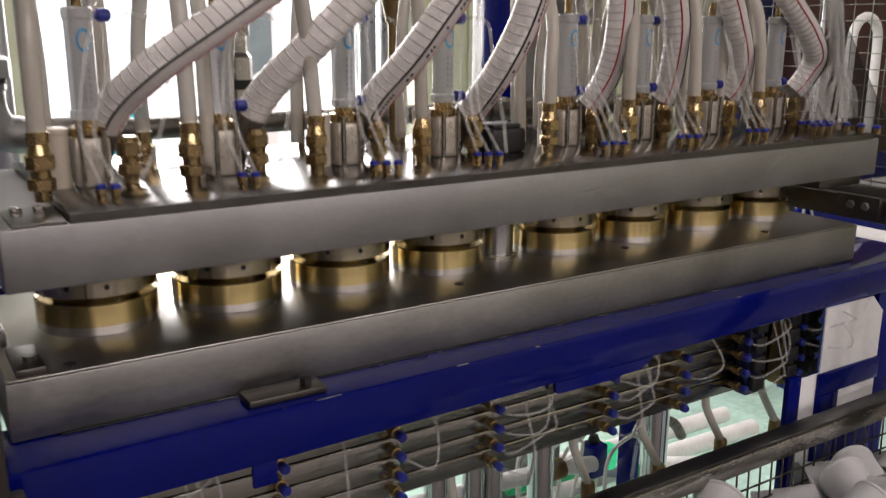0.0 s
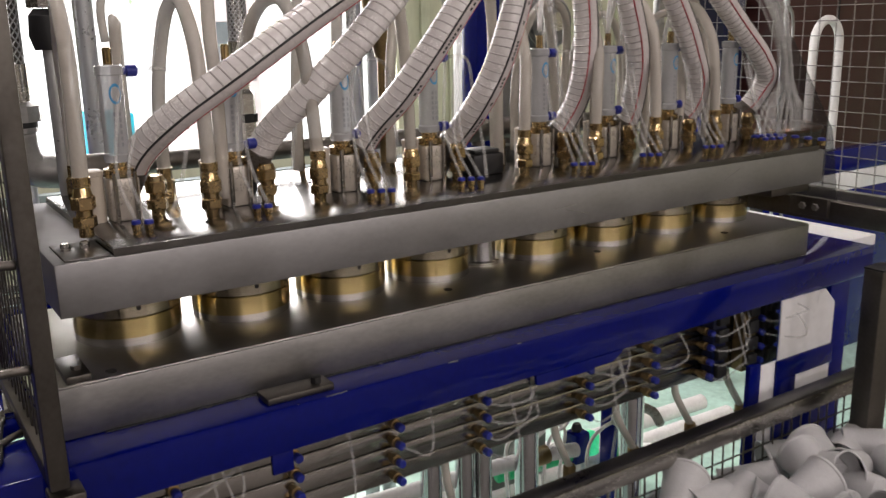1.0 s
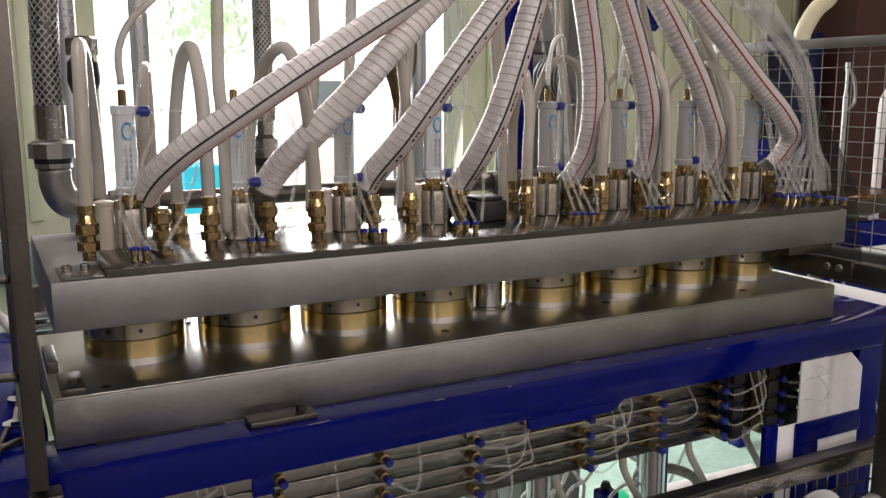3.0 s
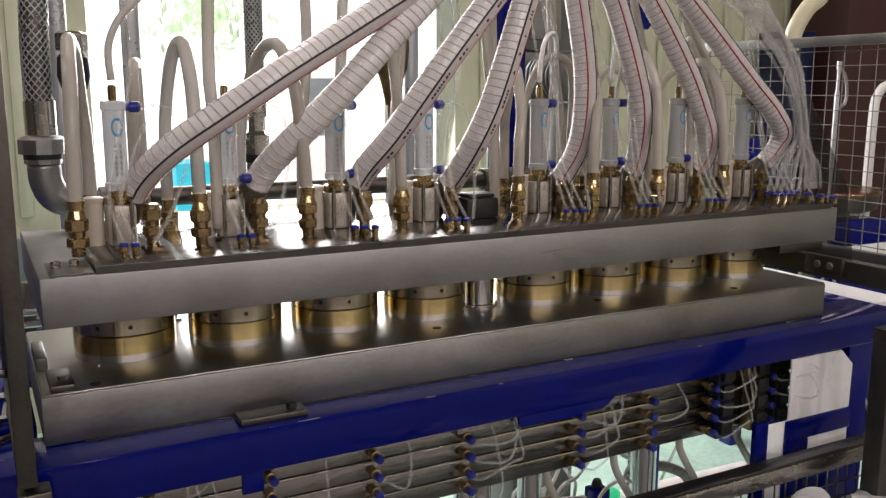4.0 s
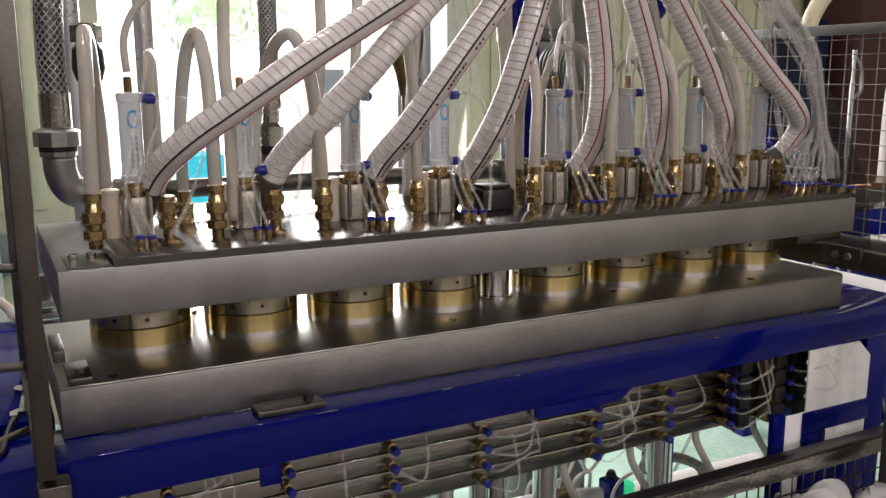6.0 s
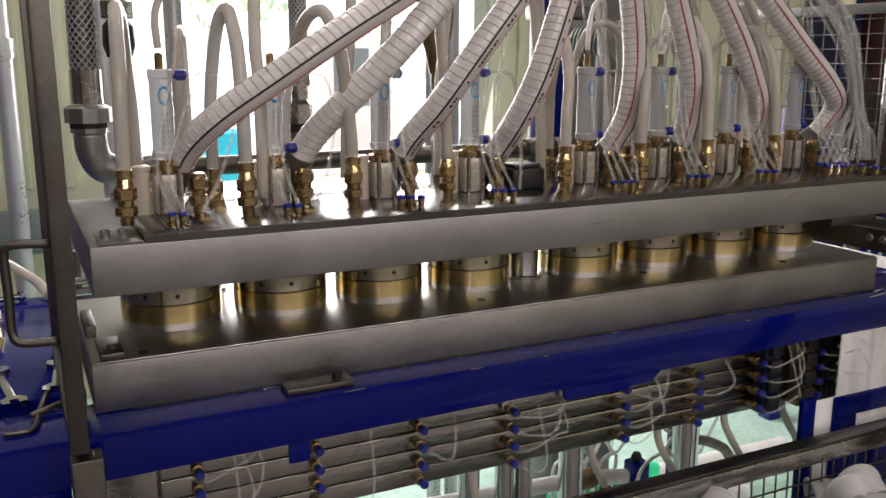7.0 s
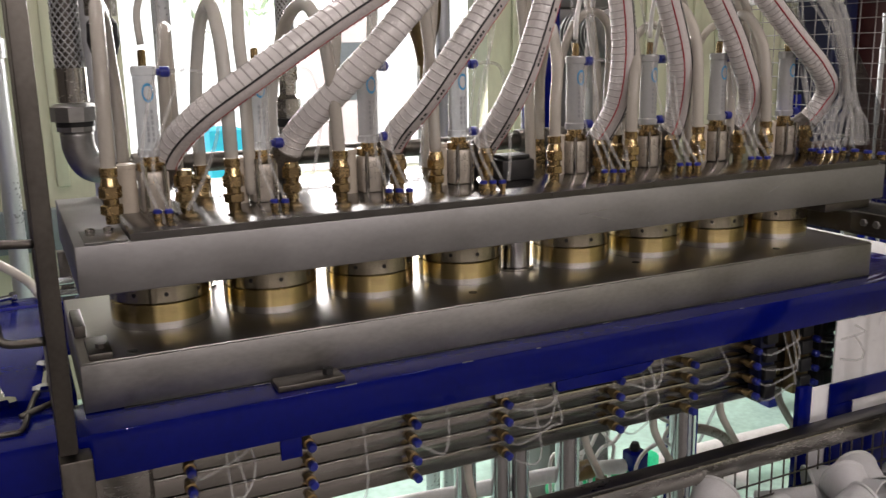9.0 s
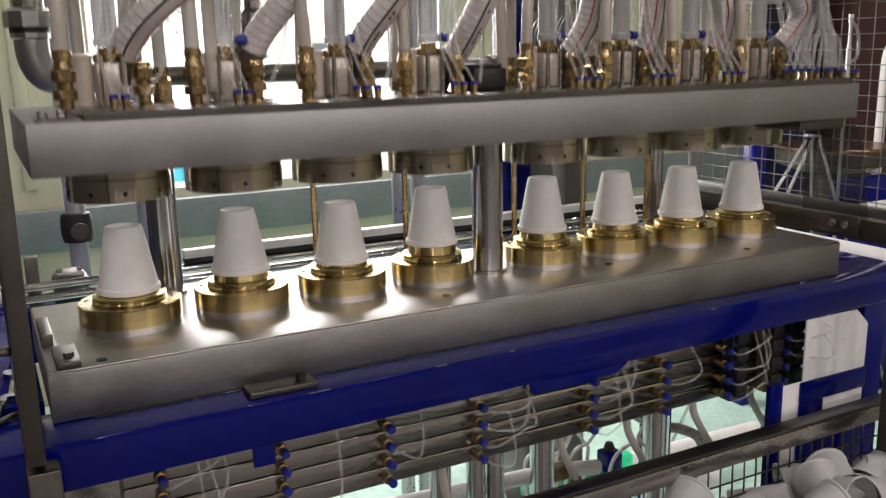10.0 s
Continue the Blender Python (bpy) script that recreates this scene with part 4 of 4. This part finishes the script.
for i, z in enumerate((0.8635, 0.8318, 0.8, 0.7682, 0.7364)):
    part("bar", boxm(0.08, 1.46, 0.0, 0.045, z - 0.0312, z - 0.0006, bevel=0.0030), "bar_steel", mf)
for x in (0.28, 1.0, 1.46):
    part("hanger", boxm(x, x + 0.03, 0.0455, 0.0695, 0.705, 0.8635, bevel=0.002), "darksteel", mf)
COLS = (0.13, 0.309, 0.483, 0.653, 0.885, 1.055, 1.213, 1.372)
ROWS = (0.815, 0.784, 0.753, 0.722)
for c in COLS:
    for z in ROWS:
        v = thing("push_valve", pose(c, 0.03, z), "brass and blue push fitting on the manifold", "fitting", "manifold fittings")
        part("stem", lathe([(0, 0.0), (0.006, 0.0), (0.006, -0.008), (0.009, -0.0085), (0.009, -0.02), (0.006, -0.021), (0.006, -0.028), (0, -0.028)], 8, axis="y"), "bronze", v)
        part("collar", lathe([(0, -0.0282), (0.0072, -0.0282), (0.0072, -0.037), (0.0055, -0.0395), (0, -0.0395)], 12, axis="y"), "bluefit", v)
rng = random.Random(5)
for c in COLS:
    for z in ROWS:
        if rng.random() < 0.3:
            continue
        s = rng.uniform(0.025, 0.06) if c < 1.1 else rng.uniform(0.05, 0.062) if c < 1.3 else rng.uniform(0.030, 0.038)
        d = rng.uniform(-0.02, 0.02)
        fwd = 0.035 if c > 1.3 else 0.0
        tube("thin_tube", [(c, -0.009, z), (c + 0.006, -0.03, z), (c + s, -0.044 - fwd, z + 0.012 + d), (c + s * 1.5, -0.03 - fwd, z + 0.03), (c + s * rng.uniform(1.1, 1.7), -0.002, 0.862)],
             0.0022, "thin", "thin clear tube curling from the manifold", group="thin tubes", mover=False, sides=6)
for x, mat in ((1.222, "navy"), (1.384, "black"), (1.318, "bronze")):
    vb = thing("valve_block", pose(x, 0.0, 0.705), "dark solenoid valve block under the blue beam", "valve block", "valve blocks")
    part("block", boxm(0, 0.040, -0.0, 0.029, 0, 0.158, bevel=0.003), mat, vb)
    for i in range(4):
        part("coil", boxm(0.005, 0.034, -0.012, -0.0005, 0.012 + i * 0.037, 0.04 + i * 0.037, bevel=0.002), "black", vb)
# thick grey hoses that hang from the manifold, with brass ends
for a, b in (((0.846, 0.704), (0.886, 0.60)), ((1.005, 0.704), (1.058, 0.587)), ((1.173, 0.704), (1.226, 0.594)), ((1.332, 0.704), (1.389, 0.594)), ((0.60, 0.704), (0.63, 0.56))):
    h = thing("drain_hose", pose(0, 0, 0), "grey hose with a brass end hanging under the manifold", "hose", "drain hoses")
    part("tube", sweep(spline([(a[0], 0.052, a[1]), (a[0] + 0.006, 0.05, (a[1] + b[1]) / 2 + 0.02), (b[0], 0.05, b[1])]), 0.0076, 12), "milky", h)
    part("ferrule", lathe([(0, -0.03), (0.009, -0.03), (0.0125, -0.026), (0.0125, 0.0), (0.010, 0.004), (0, 0.004)], 12, (b[0], 0.05, b[1])), "bronze", h)

# white side panel and blue frame at the end
pn = thing("side_panel", pose(1.362, -0.048, 0), "white painted sheet panel in a blue frame beside the manifold", "panel")
bm = bmesh.new()
o = [(0.01, 0.736), (0.194, 0.736), (0.195, 0.829), (0.158, 0.864), (0.01, 0.864)]
f = bm.faces.new([bm.verts.new((x, 0, z)) for x, z in o])
r = bmesh.ops.extrude_face_region(bm, geom=[f])
bmesh.ops.translate(bm, vec=(0, 0.003, 0), verts=[v for v in r["geom"] if isinstance(v, bmesh.types.BMVert)])
bmesh.ops.recalc_face_normals(bm, faces=bm.faces)
part("sheet", bm, "white", pn)
part("lower_sheet", boxm(-0.046, 0.194, 0.0, 0.003, 0.2, 0.7355, bevel=0.0008), "white", pn)
part("edge_bar", boxm(-0.082, -0.0465, -0.002, 0.01, 0.0, 0.742, bevel=0.002), "blue", pn)
part("cross_bar", boxm(0.0, 0.194, -0.006, -0.0005, 0.6905, 0.7355, bevel=0.002), "blue", pn)
part("inner_bar", boxm(0.0, 0.068, -0.006, -0.0005, 0.0, 0.6900, bevel=0.002), "blue", pn)
part("lower_bar", boxm(0.0685, 0.194, -0.006, -0.0005, 0.50, 0.60, bevel=0.002), "blue", pn)

# ---- under the table ----
for x, r in ((0.698, 0.022), (0.78, 0.02), (0.825, 0.02), (0.943, 0.026), (1.256, 0.03), (0.12, 0.024)):
    tagged(part("lift_column", lathe([(0, 0), (r, 0), (r, 0.9298), (0, 0.9298)], 28, (x, 0.25, 0)), "chrome"), "chromed lift column under the mould plate", "column", "lift columns")


def pipe_run(name, pts, r, mat, label, group=""):
    return tube(name, pts, r, mat, label, "pipe", group, mover=False, sides=14)


for y, z in ((0.78, 0.06), (0.90, 0.06)):
    pipe_run("floor_pipe", [(0.9, y, z), (1.6, y + 0.02, z), (2.3, y, z)], 0.028, "pvc", "white plastic pipe lying along the floor", "floor pipes")
pipe_run("floor_pipe", [(1.45, 1.05, 0.08), (1.6, 0.8, 0.10), (1.85, 0.62, 0.11)], 0.03, "pvc", "white plastic pipe lying along the floor", "floor pipes")
pipe_run("floor_pipe", [(1.10, 0.563, 0.285), (1.2, 0.563, 0.278), (1.348, 0.563, 0.27)], 0.018, "green", "green plastic pipe under the machine", "floor pipes")
pipe_run("floor_hose", [(1.638, 0.70, 0.229), (1.658, 0.70, 0.265), (1.724, 0.70, 0.270), (1.818, 0.70, 0.225), (1.858, 0.70, 0.173)], 0.016, "darkpvc", "brown rubber hose looped over the floor pipes")
bvv = thing("blue_valve", pose(1.374, 0.563, 0.0), "blue motor valve on a white pipe under the machine", "valve")
part("stand_pipe", lathe([(0, 0), (0.014, 0), (0.014, 0.245), (0, 0.245)], 14), "pvc", bvv)
part("head", boxm(-0.024, 0.028, -0.025, 0.025, 0.246, 0.335, bevel=0.006), "blue", bvv)
part("knob", lathe([(0, 0.3355), (0.012, 0.3355), (0.015, 0.345), (0.010, 0.358), (0, 0.358)], 12), "black", bvv)
part("lamp", boxm(0.036, 0.072, -0.02, 0.02, 0.25, 0.318, bevel=0.010), "led", bvv, "glowing green indicator")
part("lamp_stem", boxm(0.0285, 0.0355, -0.01, 0.01, 0.28, 0.30), "steel", bvv)
rng = random.Random(8)
for i in range(11):
    x = 1.12 + rng.uniform(-0.1, 0.14)
    y = 0.26 + rng.uniform(0, 0.12)
    tube("loose_tube", [(x, y, 0.70), (x + rng.uniform(-0.06, 0.06), y, 0.58), (x + rng.uniform(-0.1, 0.1), y + 0.02, 0.50), (x + rng.uniform(-0.1, 0.12), y, 0.44),
                        (x + rng.uniform(-0.05, 0.05), y + 0.03, 0.0)], 0.0045, "pvc" if i % 3 else "thin", "thin air tube in a tangle under the machine", group="loose tubes", mover=False, sides=6)
hp = thing("header_pipe", pose(0, 0.30, 0.46), "white plastic header pipe with brass elbow under the machine", "pipe")
part("run", sweep(spline([(0.52, 0, 0.05), (0.75, 0, 0.035), (1.0, 0, 0.02), (1.13, 0, 0.0)], 0.05), 0.017, 14), "pvc", hp)
part("sleeve", lathe([(0, 0.96), (0.022, 0.96), (0.022, 1.04), (0, 1.04)], 16, (0.0, 0, 0.016), axis="x"), "bronze", hp)
part("foot", lathe([(0, -0.46), (0.012, -0.46), (0.012, 0.03), (0, 0.03)], 12, (0.6, 0, 0)), "pvc", hp)

# ---- catch basket with loose cups ----
bk = thing("catch_basket", pose(0.50, -0.555, 0.028), "stainless framed wire basket for finished cups", "basket")
part("back_rail", boxm(0.0, 1.08, 0.40, 0.428, 0.642, 0.674, bevel=0.002), "steel", bk)
part("rail_top", boxm(0.0, 1.08, 0.40, 0.432, 0.6745, 0.681, bevel=0.001), "rim", bk)
part("front_rail", boxm(0.0, 1.08, 0.0, 0.02, 0.50, 0.53, bevel=0.002), "steel", bk)
for x in (0.0, 1.06):
    for y in (0.0, 0.403):
        part("leg", boxm(x, x + 0.02, y, y + 0.02, -0.028, 0.4995 if y == 0 else 0.6415, bevel=0.002), "darksteel", bk)
for i in range(36):
    x = 0.03 + i * 0.029
    part("wire", sweep(spline([(x, 0.405, 0.643), (x, 0.40, 0.5), (x, 0.385, 0.43), (x, 0.2, 0.42), (x, 0.03, 0.42), (x, 0.018, 0.46), (x, 0.015, 0.51)], 0.02), 0.0018, 5), "darksteel", bk)
for z in (0.46, 0.49, 0.52, 0.55, 0.58, 0.61):
    part("wire", lathe([(0, 0.01), (0.0018, 0.01), (0.0018, 1.07), (0, 1.07)], 5, (0, 0.402, z), axis="x"), "darksteel", bk)
loose_bm = lathe([(0.0, 0.0), (0.0255, 0.0), (0.0265, 0.002), (0.0405, 0.098), (0.0425, 0.100), (0.0425, 0.104), (0.0405, 0.1045), (0.0385, 0.100), (0.0245, 0.006), (0.0, 0.005)], 36)
rng = random.Random(21)
first = None
for layer in range(3):
    for i in range(13):
        for j in range(4):
            x = 0.60 + i * 0.073 + rng.uniform(-0.02, 0.02) + 0.03 * layer
            y = -0.49 + j * 0.085 + rng.uniform(-0.015, 0.015) + 0.018 * layer
            if x > 1.47 or y > -0.19:
                continue
            m = pose(x, y, 0.495 + layer * 0.055 + rng.uniform(0, 0.012), rng.uniform(65, 125), rng.uniform(-25, 25), rng.uniform(0, 360))
            if first is None:
                first = part("foam_cup", loose_bm, "greyfoam")
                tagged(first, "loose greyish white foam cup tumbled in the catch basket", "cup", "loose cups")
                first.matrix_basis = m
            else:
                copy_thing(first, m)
rp = thing("guard_post", pose(1.452, -0.205, 0), "grimy stainless post beside the catch basket", "post")
part("tube", boxm(-0.03, 0.03, -0.02, 0.02, 0.0, 0.955, bevel=0.003), "darksteel", rp)
part("cap", boxm(-0.031, 0.031, -0.021, 0.021, 0.9552, 0.959, bevel=0.001), "black", rp)

# ---- tools on the blue table ----
TT = 0.9292


def spanner(m, length, label):
    t = thing("spanner", m, label, "spanner", "spanners")
    part("shank", boxm(-0.006, 0.006, 0.02, length - 0.02, 0.002, 0.007, bevel=0.0015), "chrome", t)
    for y, d in ((0.010, 1), (length - 0.010, -1)):
        bm = bmesh.new()
        ring = []
        for z in (0.0, 0.009):
            pts = [(-0.016, -0.012 * d), (-0.006, -0.014 * d), (-0.006, 0.0), (0.006, 0.0), (0.006, -0.014 * d), (0.016, -0.012 * d), (0.017, 0.004 * d), (0.008, 0.0135 * d), (-0.008, 0.0135 * d), (-0.017, 0.004 * d)]
            ring.append([bm.verts.new((px, y + py, z)) for px, py in pts])
        bm.faces.new(ring[0])
        bm.faces.new(ring[1])
        for i in range(10):
            bm.faces.new((ring[0][i], ring[0][(i + 1) % 10], ring[1][(i + 1) % 10], ring[1][i]))
        bmesh.ops.recalc_face_normals(bm, faces=bm.faces)
        part("jaw", bm, "chrome", t)


spanner(pose(-0.097, 0.075, TT, 0, 0, 8.5), 0.165, "bright open-ended spanner lying on the blue table")
spanner(pose(-0.045, 0.107, TT, 0, 0, -5), 0.13, "short bright spanner lying on the blue table")
ak = part("hex_key", sweep(spline([(-0.112, -0.028, TT + 0.004), (-0.085, -0.03, TT + 0.004), (-0.078, -0.026, TT + 0.004), (-0.072, 0.0, TT + 0.004), (-0.066, 0.05, TT + 0.004), (-0.052, 0.13, TT + 0.004)], 0.006), 0.0038, 6), "darksteel")
tagged(ak, "long steel hex key on the blue table", "hex key")
pb = part("steel_bar", sweep([(-0.078, 0.022, TT + 0.005), (-0.05, 0.045, TT + 0.005), (-0.022, 0.065, TT + 0.005)], 0.0045, 8), "darksteel")
tagged(pb, "short dark steel bar on the blue table", "bar")
bt = thing("brass_nozzle", pose(-0.120, 0.36, TT + 0.0125, 0, 0, 1), "brass tube nozzle lying on the blue table", "nozzle")
part("barrel", lathe([(0.006, 0), (0.012, 0), (0.012, 0.07), (0.009, 0.075), (0.009, 0.21), (0.006, 0.21)], 18, axis="y"), "brass", bt)
bo = thing("bolt", pose(-0.13, 0.66, TT + 0.01, 0, 90, 20), "bright steel bolt on the blue table", "bolt")
part("shank", lathe([(0, 0), (0.006, 0), (0.006, 0.05), (0, 0.05)], 12), "chrome", bo)
part("head", lathe([(0, 0.0501), (0.010, 0.0501), (0.010, 0.06), (0, 0.06)], 6), "chrome", bo)

# clamp blocks on the lower plate's end
eb = thing("end_block", pose(0.0, 0, 1.0002), "worn steel locating block on the lower plate", "block")
part("block", boxm(0.012, 0.043, 0.004, 0.088, 0.0, 0.010, bevel=0.002), "darksteel", eb)
part("screw", lathe([(0, 0.0101), (0.007, 0.0101), (0.007, 0.016), (0, 0.016)], 6, (0.03, 0.03, 0)), "darksteel", eb)
part("wedge", boxm(0.002, 0.018, 0.12, 0.22, 0.0, 0.018, bevel=0.002), "darksteel", eb)

# ---- behind and beside the machine ----
wp = thing("wall_pipe", pose(-0.068, 2.42, 0), "white downpipe with a collar on the green wall", "pipe")
part("lower_pipe", lathe([(0, 0), (0.034, 0), (0.034, 1.40), (0, 1.40)], 20), "galv", wp)
part("collar", lathe([(0, 1.401), (0.042, 1.401), (0.042, 1.47), (0, 1.47)], 20), "galv", wp)
part("upper_pipe", lathe([(0, 1.471), (0.031, 1.471), (0.031, 3.2), (0, 3.2)], 20), "galv", wp)
part("branch", sweep([(0, 0, 1.52), (-0.12, 0, 1.66), (-0.3, 0, 1.86)], 0.028, 14), "galv", wp)
bc = thing("blue_cabinet", pose(-0.95, 1.1, 0), "blue painted machine cabinet beyond the table", "cabinet")
part("body", boxm(0, 0.70, 0, 0.5, 0.0, 1.22, bevel=0.006), "blue", bc)
part("top_rail", boxm(0.0, 0.70, -0.02, -0.0005, 1.17, 1.22, bevel=0.004), "blue", bc)
tube("grey_hose", [(-0.42, 1.08, 1.235), (-0.30, 0.98, 1.12), (-0.17, 0.88, 1.02), (-0.06, 0.80, 0.95), (-0.03, 0.66, 0.942)], 0.010, "milky", "grey hose sagging from the cabinet", "hose", mover=False)
mo = thing("drive_motor", pose(1.30, 0.66, 0.929), "dark grey finned motor on a stand behind the hoses", "motor")
part("stand", boxm(-0.03, 0.03, -0.03, 0.03, 0.0, 0.44, bevel=0.003), "motor", mo)
part("body", lathe([(0, -0.075), (0.05, -0.075), (0.062, -0.06), (0.062, 0.09), (0, 0.09)], 28, (0, 0, 0.50), axis="y"), "motor", mo)
for i in range(9):
    part("fin", lathe([(0.058, 0), (0.068, 0), (0.068, 0.005), (0.058, 0.005)], 28, (0, -0.05 + i * 0.015, 0.50), axis="y"), "motor", mo)
part("hub", lathe([(0, -0.085), (0.022, -0.085), (0.022, -0.0752), (0, -0.0752)], 18, (0, 0, 0.50), axis="y"), "steel", mo)
gp = thing("gear_case", pose(1.35, 0.84, 0), "tall grey painted gear case behind the hoses", "gear case")
part("case", boxm(-0.10, 0.11, -0.05, 0.12, 0.0, 1.50, bevel=0.008), "motor", gp)
part("upper_case", boxm(-0.11, 0.12, -0.06, 0.13, 1.5005, 2.3, bevel=0.01), "motor", gp)
part("cover", boxm(-0.075, 0.02, -0.066, -0.0605, 1.53, 2.2, bevel=0.002), "dull", gp)
hb = thing("press_column", pose(1.99, 1.2, 1.60), "blue painted column hanging from above behind the hoses", "column")
part("column", lathe([(0, 0), (0.035, 0), (0.05, 0.02), (0.055, 0.03), (0.055, CEIL - 1.602), (0, CEIL - 1.602)], 24), "blue", hb)
rc = thing("red_cabinet", pose(4.27, 2.15, 0), "dark red painted machine cabinet behind the wire guard", "cabinet")
part("body", boxm(0, 1.3, 0, 0.4, 0.0, 2.6, bevel=0.008), "red", rc)
part("door_seam", boxm(0.6, 0.61, -0.006, -0.0005, 0.3, 2.1), "black", rc)
db = thing("blue_locker", pose(4.02, 2.3, 0), "dark navy steel locker against the green wall", "locker")
part("body", boxm(0, 0.18, 0, 0.25, 0.0, 1.72, bevel=0.006), "navy", db)
part("door", boxm(0.02, 0.16, -0.012, -0.0005, 0.08, 1.68, bevel=0.003), "navy", db)
up = thing("white_pipe", pose(3.25, 1.2, 0), "white plastic pipe bent over in a tall arch", "pipe")
part("arch", sweep(spline([(0, 0, 0), (0, 0, 0.6), (0, 0, 1.25), (0.02, 0, 1.38), (0.09, 0, 1.42), (0.16, 0, 1.38), (0.18, 0, 1.25), (0.18, 0, 0.6), (0.18, 0, 0)], 0.03), 0.019, 14), "pvc", up)
bx = thing("blue_skid", pose(2.78, 1.0, 0), "blue and white painted skid beyond the wire guard", "skid")
part("blue_band", boxm(0, 0.9, 0, 0.05, 0.805, 0.90, bevel=0.004), "blue", bx)
part("white_band", boxm(0, 0.9, 0, 0.05, 0.725, 0.8045, bevel=0.004), "white", bx)
part("foot_panel", boxm(0, 0.9, 0.01, 0.05, 0.0, 0.7245, bevel=0.004), "blue", bx)
cp = thing("copper_pan", pose(3.02, 1.24, 0.0), "copper-edged dark pan on a stand", "pan")
part("stand", lathe([(0, 0), (0.12, 0), (0.05, 0.03), (0.05, 0.9), (0, 0.9)], 20), "darksteel", cp)
part("pan", lathe([(0, 0.901), (0.14, 0.901), (0.215, 0.93), (0.22, 0.985), (0.21, 0.985), (0.18, 0.92), (0, 0.92)], 36), "darksteel", cp)
part("rim", lathe([(0.205, 0.9855), (0.222, 0.9855), (0.226, 0.995), (0.215, 1.002)], 36), "copper", cp)
ld = thing("step_ladder", pose(2.60, 1.0, 0), "aluminium step ladder beside the blue skid", "ladder")
for a, b in (((-0.62, 0.0, 0), (0.015, 0.0, 1.07)), ((0.555, 0.0, 0), (0.045, 0.0, 1.07)), ((-0.5, 0.3, 0), (0.015, 0.03, 1.06)), ((0.46, 0.3, 0), (0.045, 0.03, 1.06))):
    part("rail", sweep([a, tuple((p + q) / 2 for p, q in zip(a, b)), b], 0.0060, 8), "galv", ld)
part("cap", boxm(0.012, 0.048, -0.01, 0.04, 1.071, 1.082, bevel=0.003), "dull", ld)
la = thing("spray_lance", pose(2.755, 0.99, 0), "thin steel lance standing beside the blue skid", "lance")
part("pole", lathe([(0, 0), (0.006, 0), (0.006, 1.10), (0.009, 1.12), (0.009, 1.38), (0.006, 1.40), (0.006, 1.47), (0.009, 1.472), (0.009, 1.50), (0, 1.50)], 12), "galv", la)
part("trigger", sweep(spline([(0.012, 0, 1.33), (0.05, 0, 1.36), (0.04, 0, 1.44), (0.0, 0, 1.48)], 0.01), 0.006, 8), "dull", la)
bp = thing("blue_post", pose(2.545, 1.2, 0), "blue painted upright beyond the wire guard", "post")
part("post", boxm(-0.03, 0.03, -0.03, 0.03, 0.0, 1.22, bevel=0.003), "blue", bp)
tube("yellow_hose", [(1.876, 0.45, 1.503), (1.880, 0.45, 1.525), (1.892, 0.45, 1.56), (1.93, 0.45, 1.61), (1.99, 0.45, 1.66), (2.04, 0.45, 1.80), (2.06, 0.45, 2.4), (2.06, 0.45, CEIL - 0.002)], 0.022, "yellowed", "thick yellowed hose hanging from above beside the wire guard", "hose", mover=False, sides=14)
ye = thing("cyan_container", pose(1.2, 6.0, -0.5), "cyan container in the yard, glowing as if sunlit", "container")
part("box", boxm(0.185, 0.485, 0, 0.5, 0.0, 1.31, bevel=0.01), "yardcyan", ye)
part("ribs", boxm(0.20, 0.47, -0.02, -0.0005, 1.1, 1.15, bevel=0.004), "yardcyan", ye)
tk = thing("red_truck", pose(2.62, 7.0, -0.5), "pale red lorry in the yard, glowing as if sunlit", "lorry")
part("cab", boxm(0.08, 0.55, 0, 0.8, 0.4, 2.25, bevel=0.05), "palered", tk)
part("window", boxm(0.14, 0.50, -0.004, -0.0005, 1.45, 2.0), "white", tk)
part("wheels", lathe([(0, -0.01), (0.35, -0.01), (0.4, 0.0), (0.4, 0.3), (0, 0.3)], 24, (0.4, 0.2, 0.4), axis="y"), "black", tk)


def motions():
    lift = [(0.0, 0.0076), (0.15, 0.003), (0.3, 0.0), (0.6, 0.0), (8.95, 0.0), (9.1, 0.005), (9.2, 0.015), (9.3, 0.028), (9.4, 0.043), (9.5, 0.060), (9.75, 0.109), (10.0, 0.1575)]
    for ob in MOVERS:
        m = ob.matrix_basis.copy()
        walk(ob, [(t, Matrix.Translation((0, 0, d)) @ m) for t, d in lift])


motions()
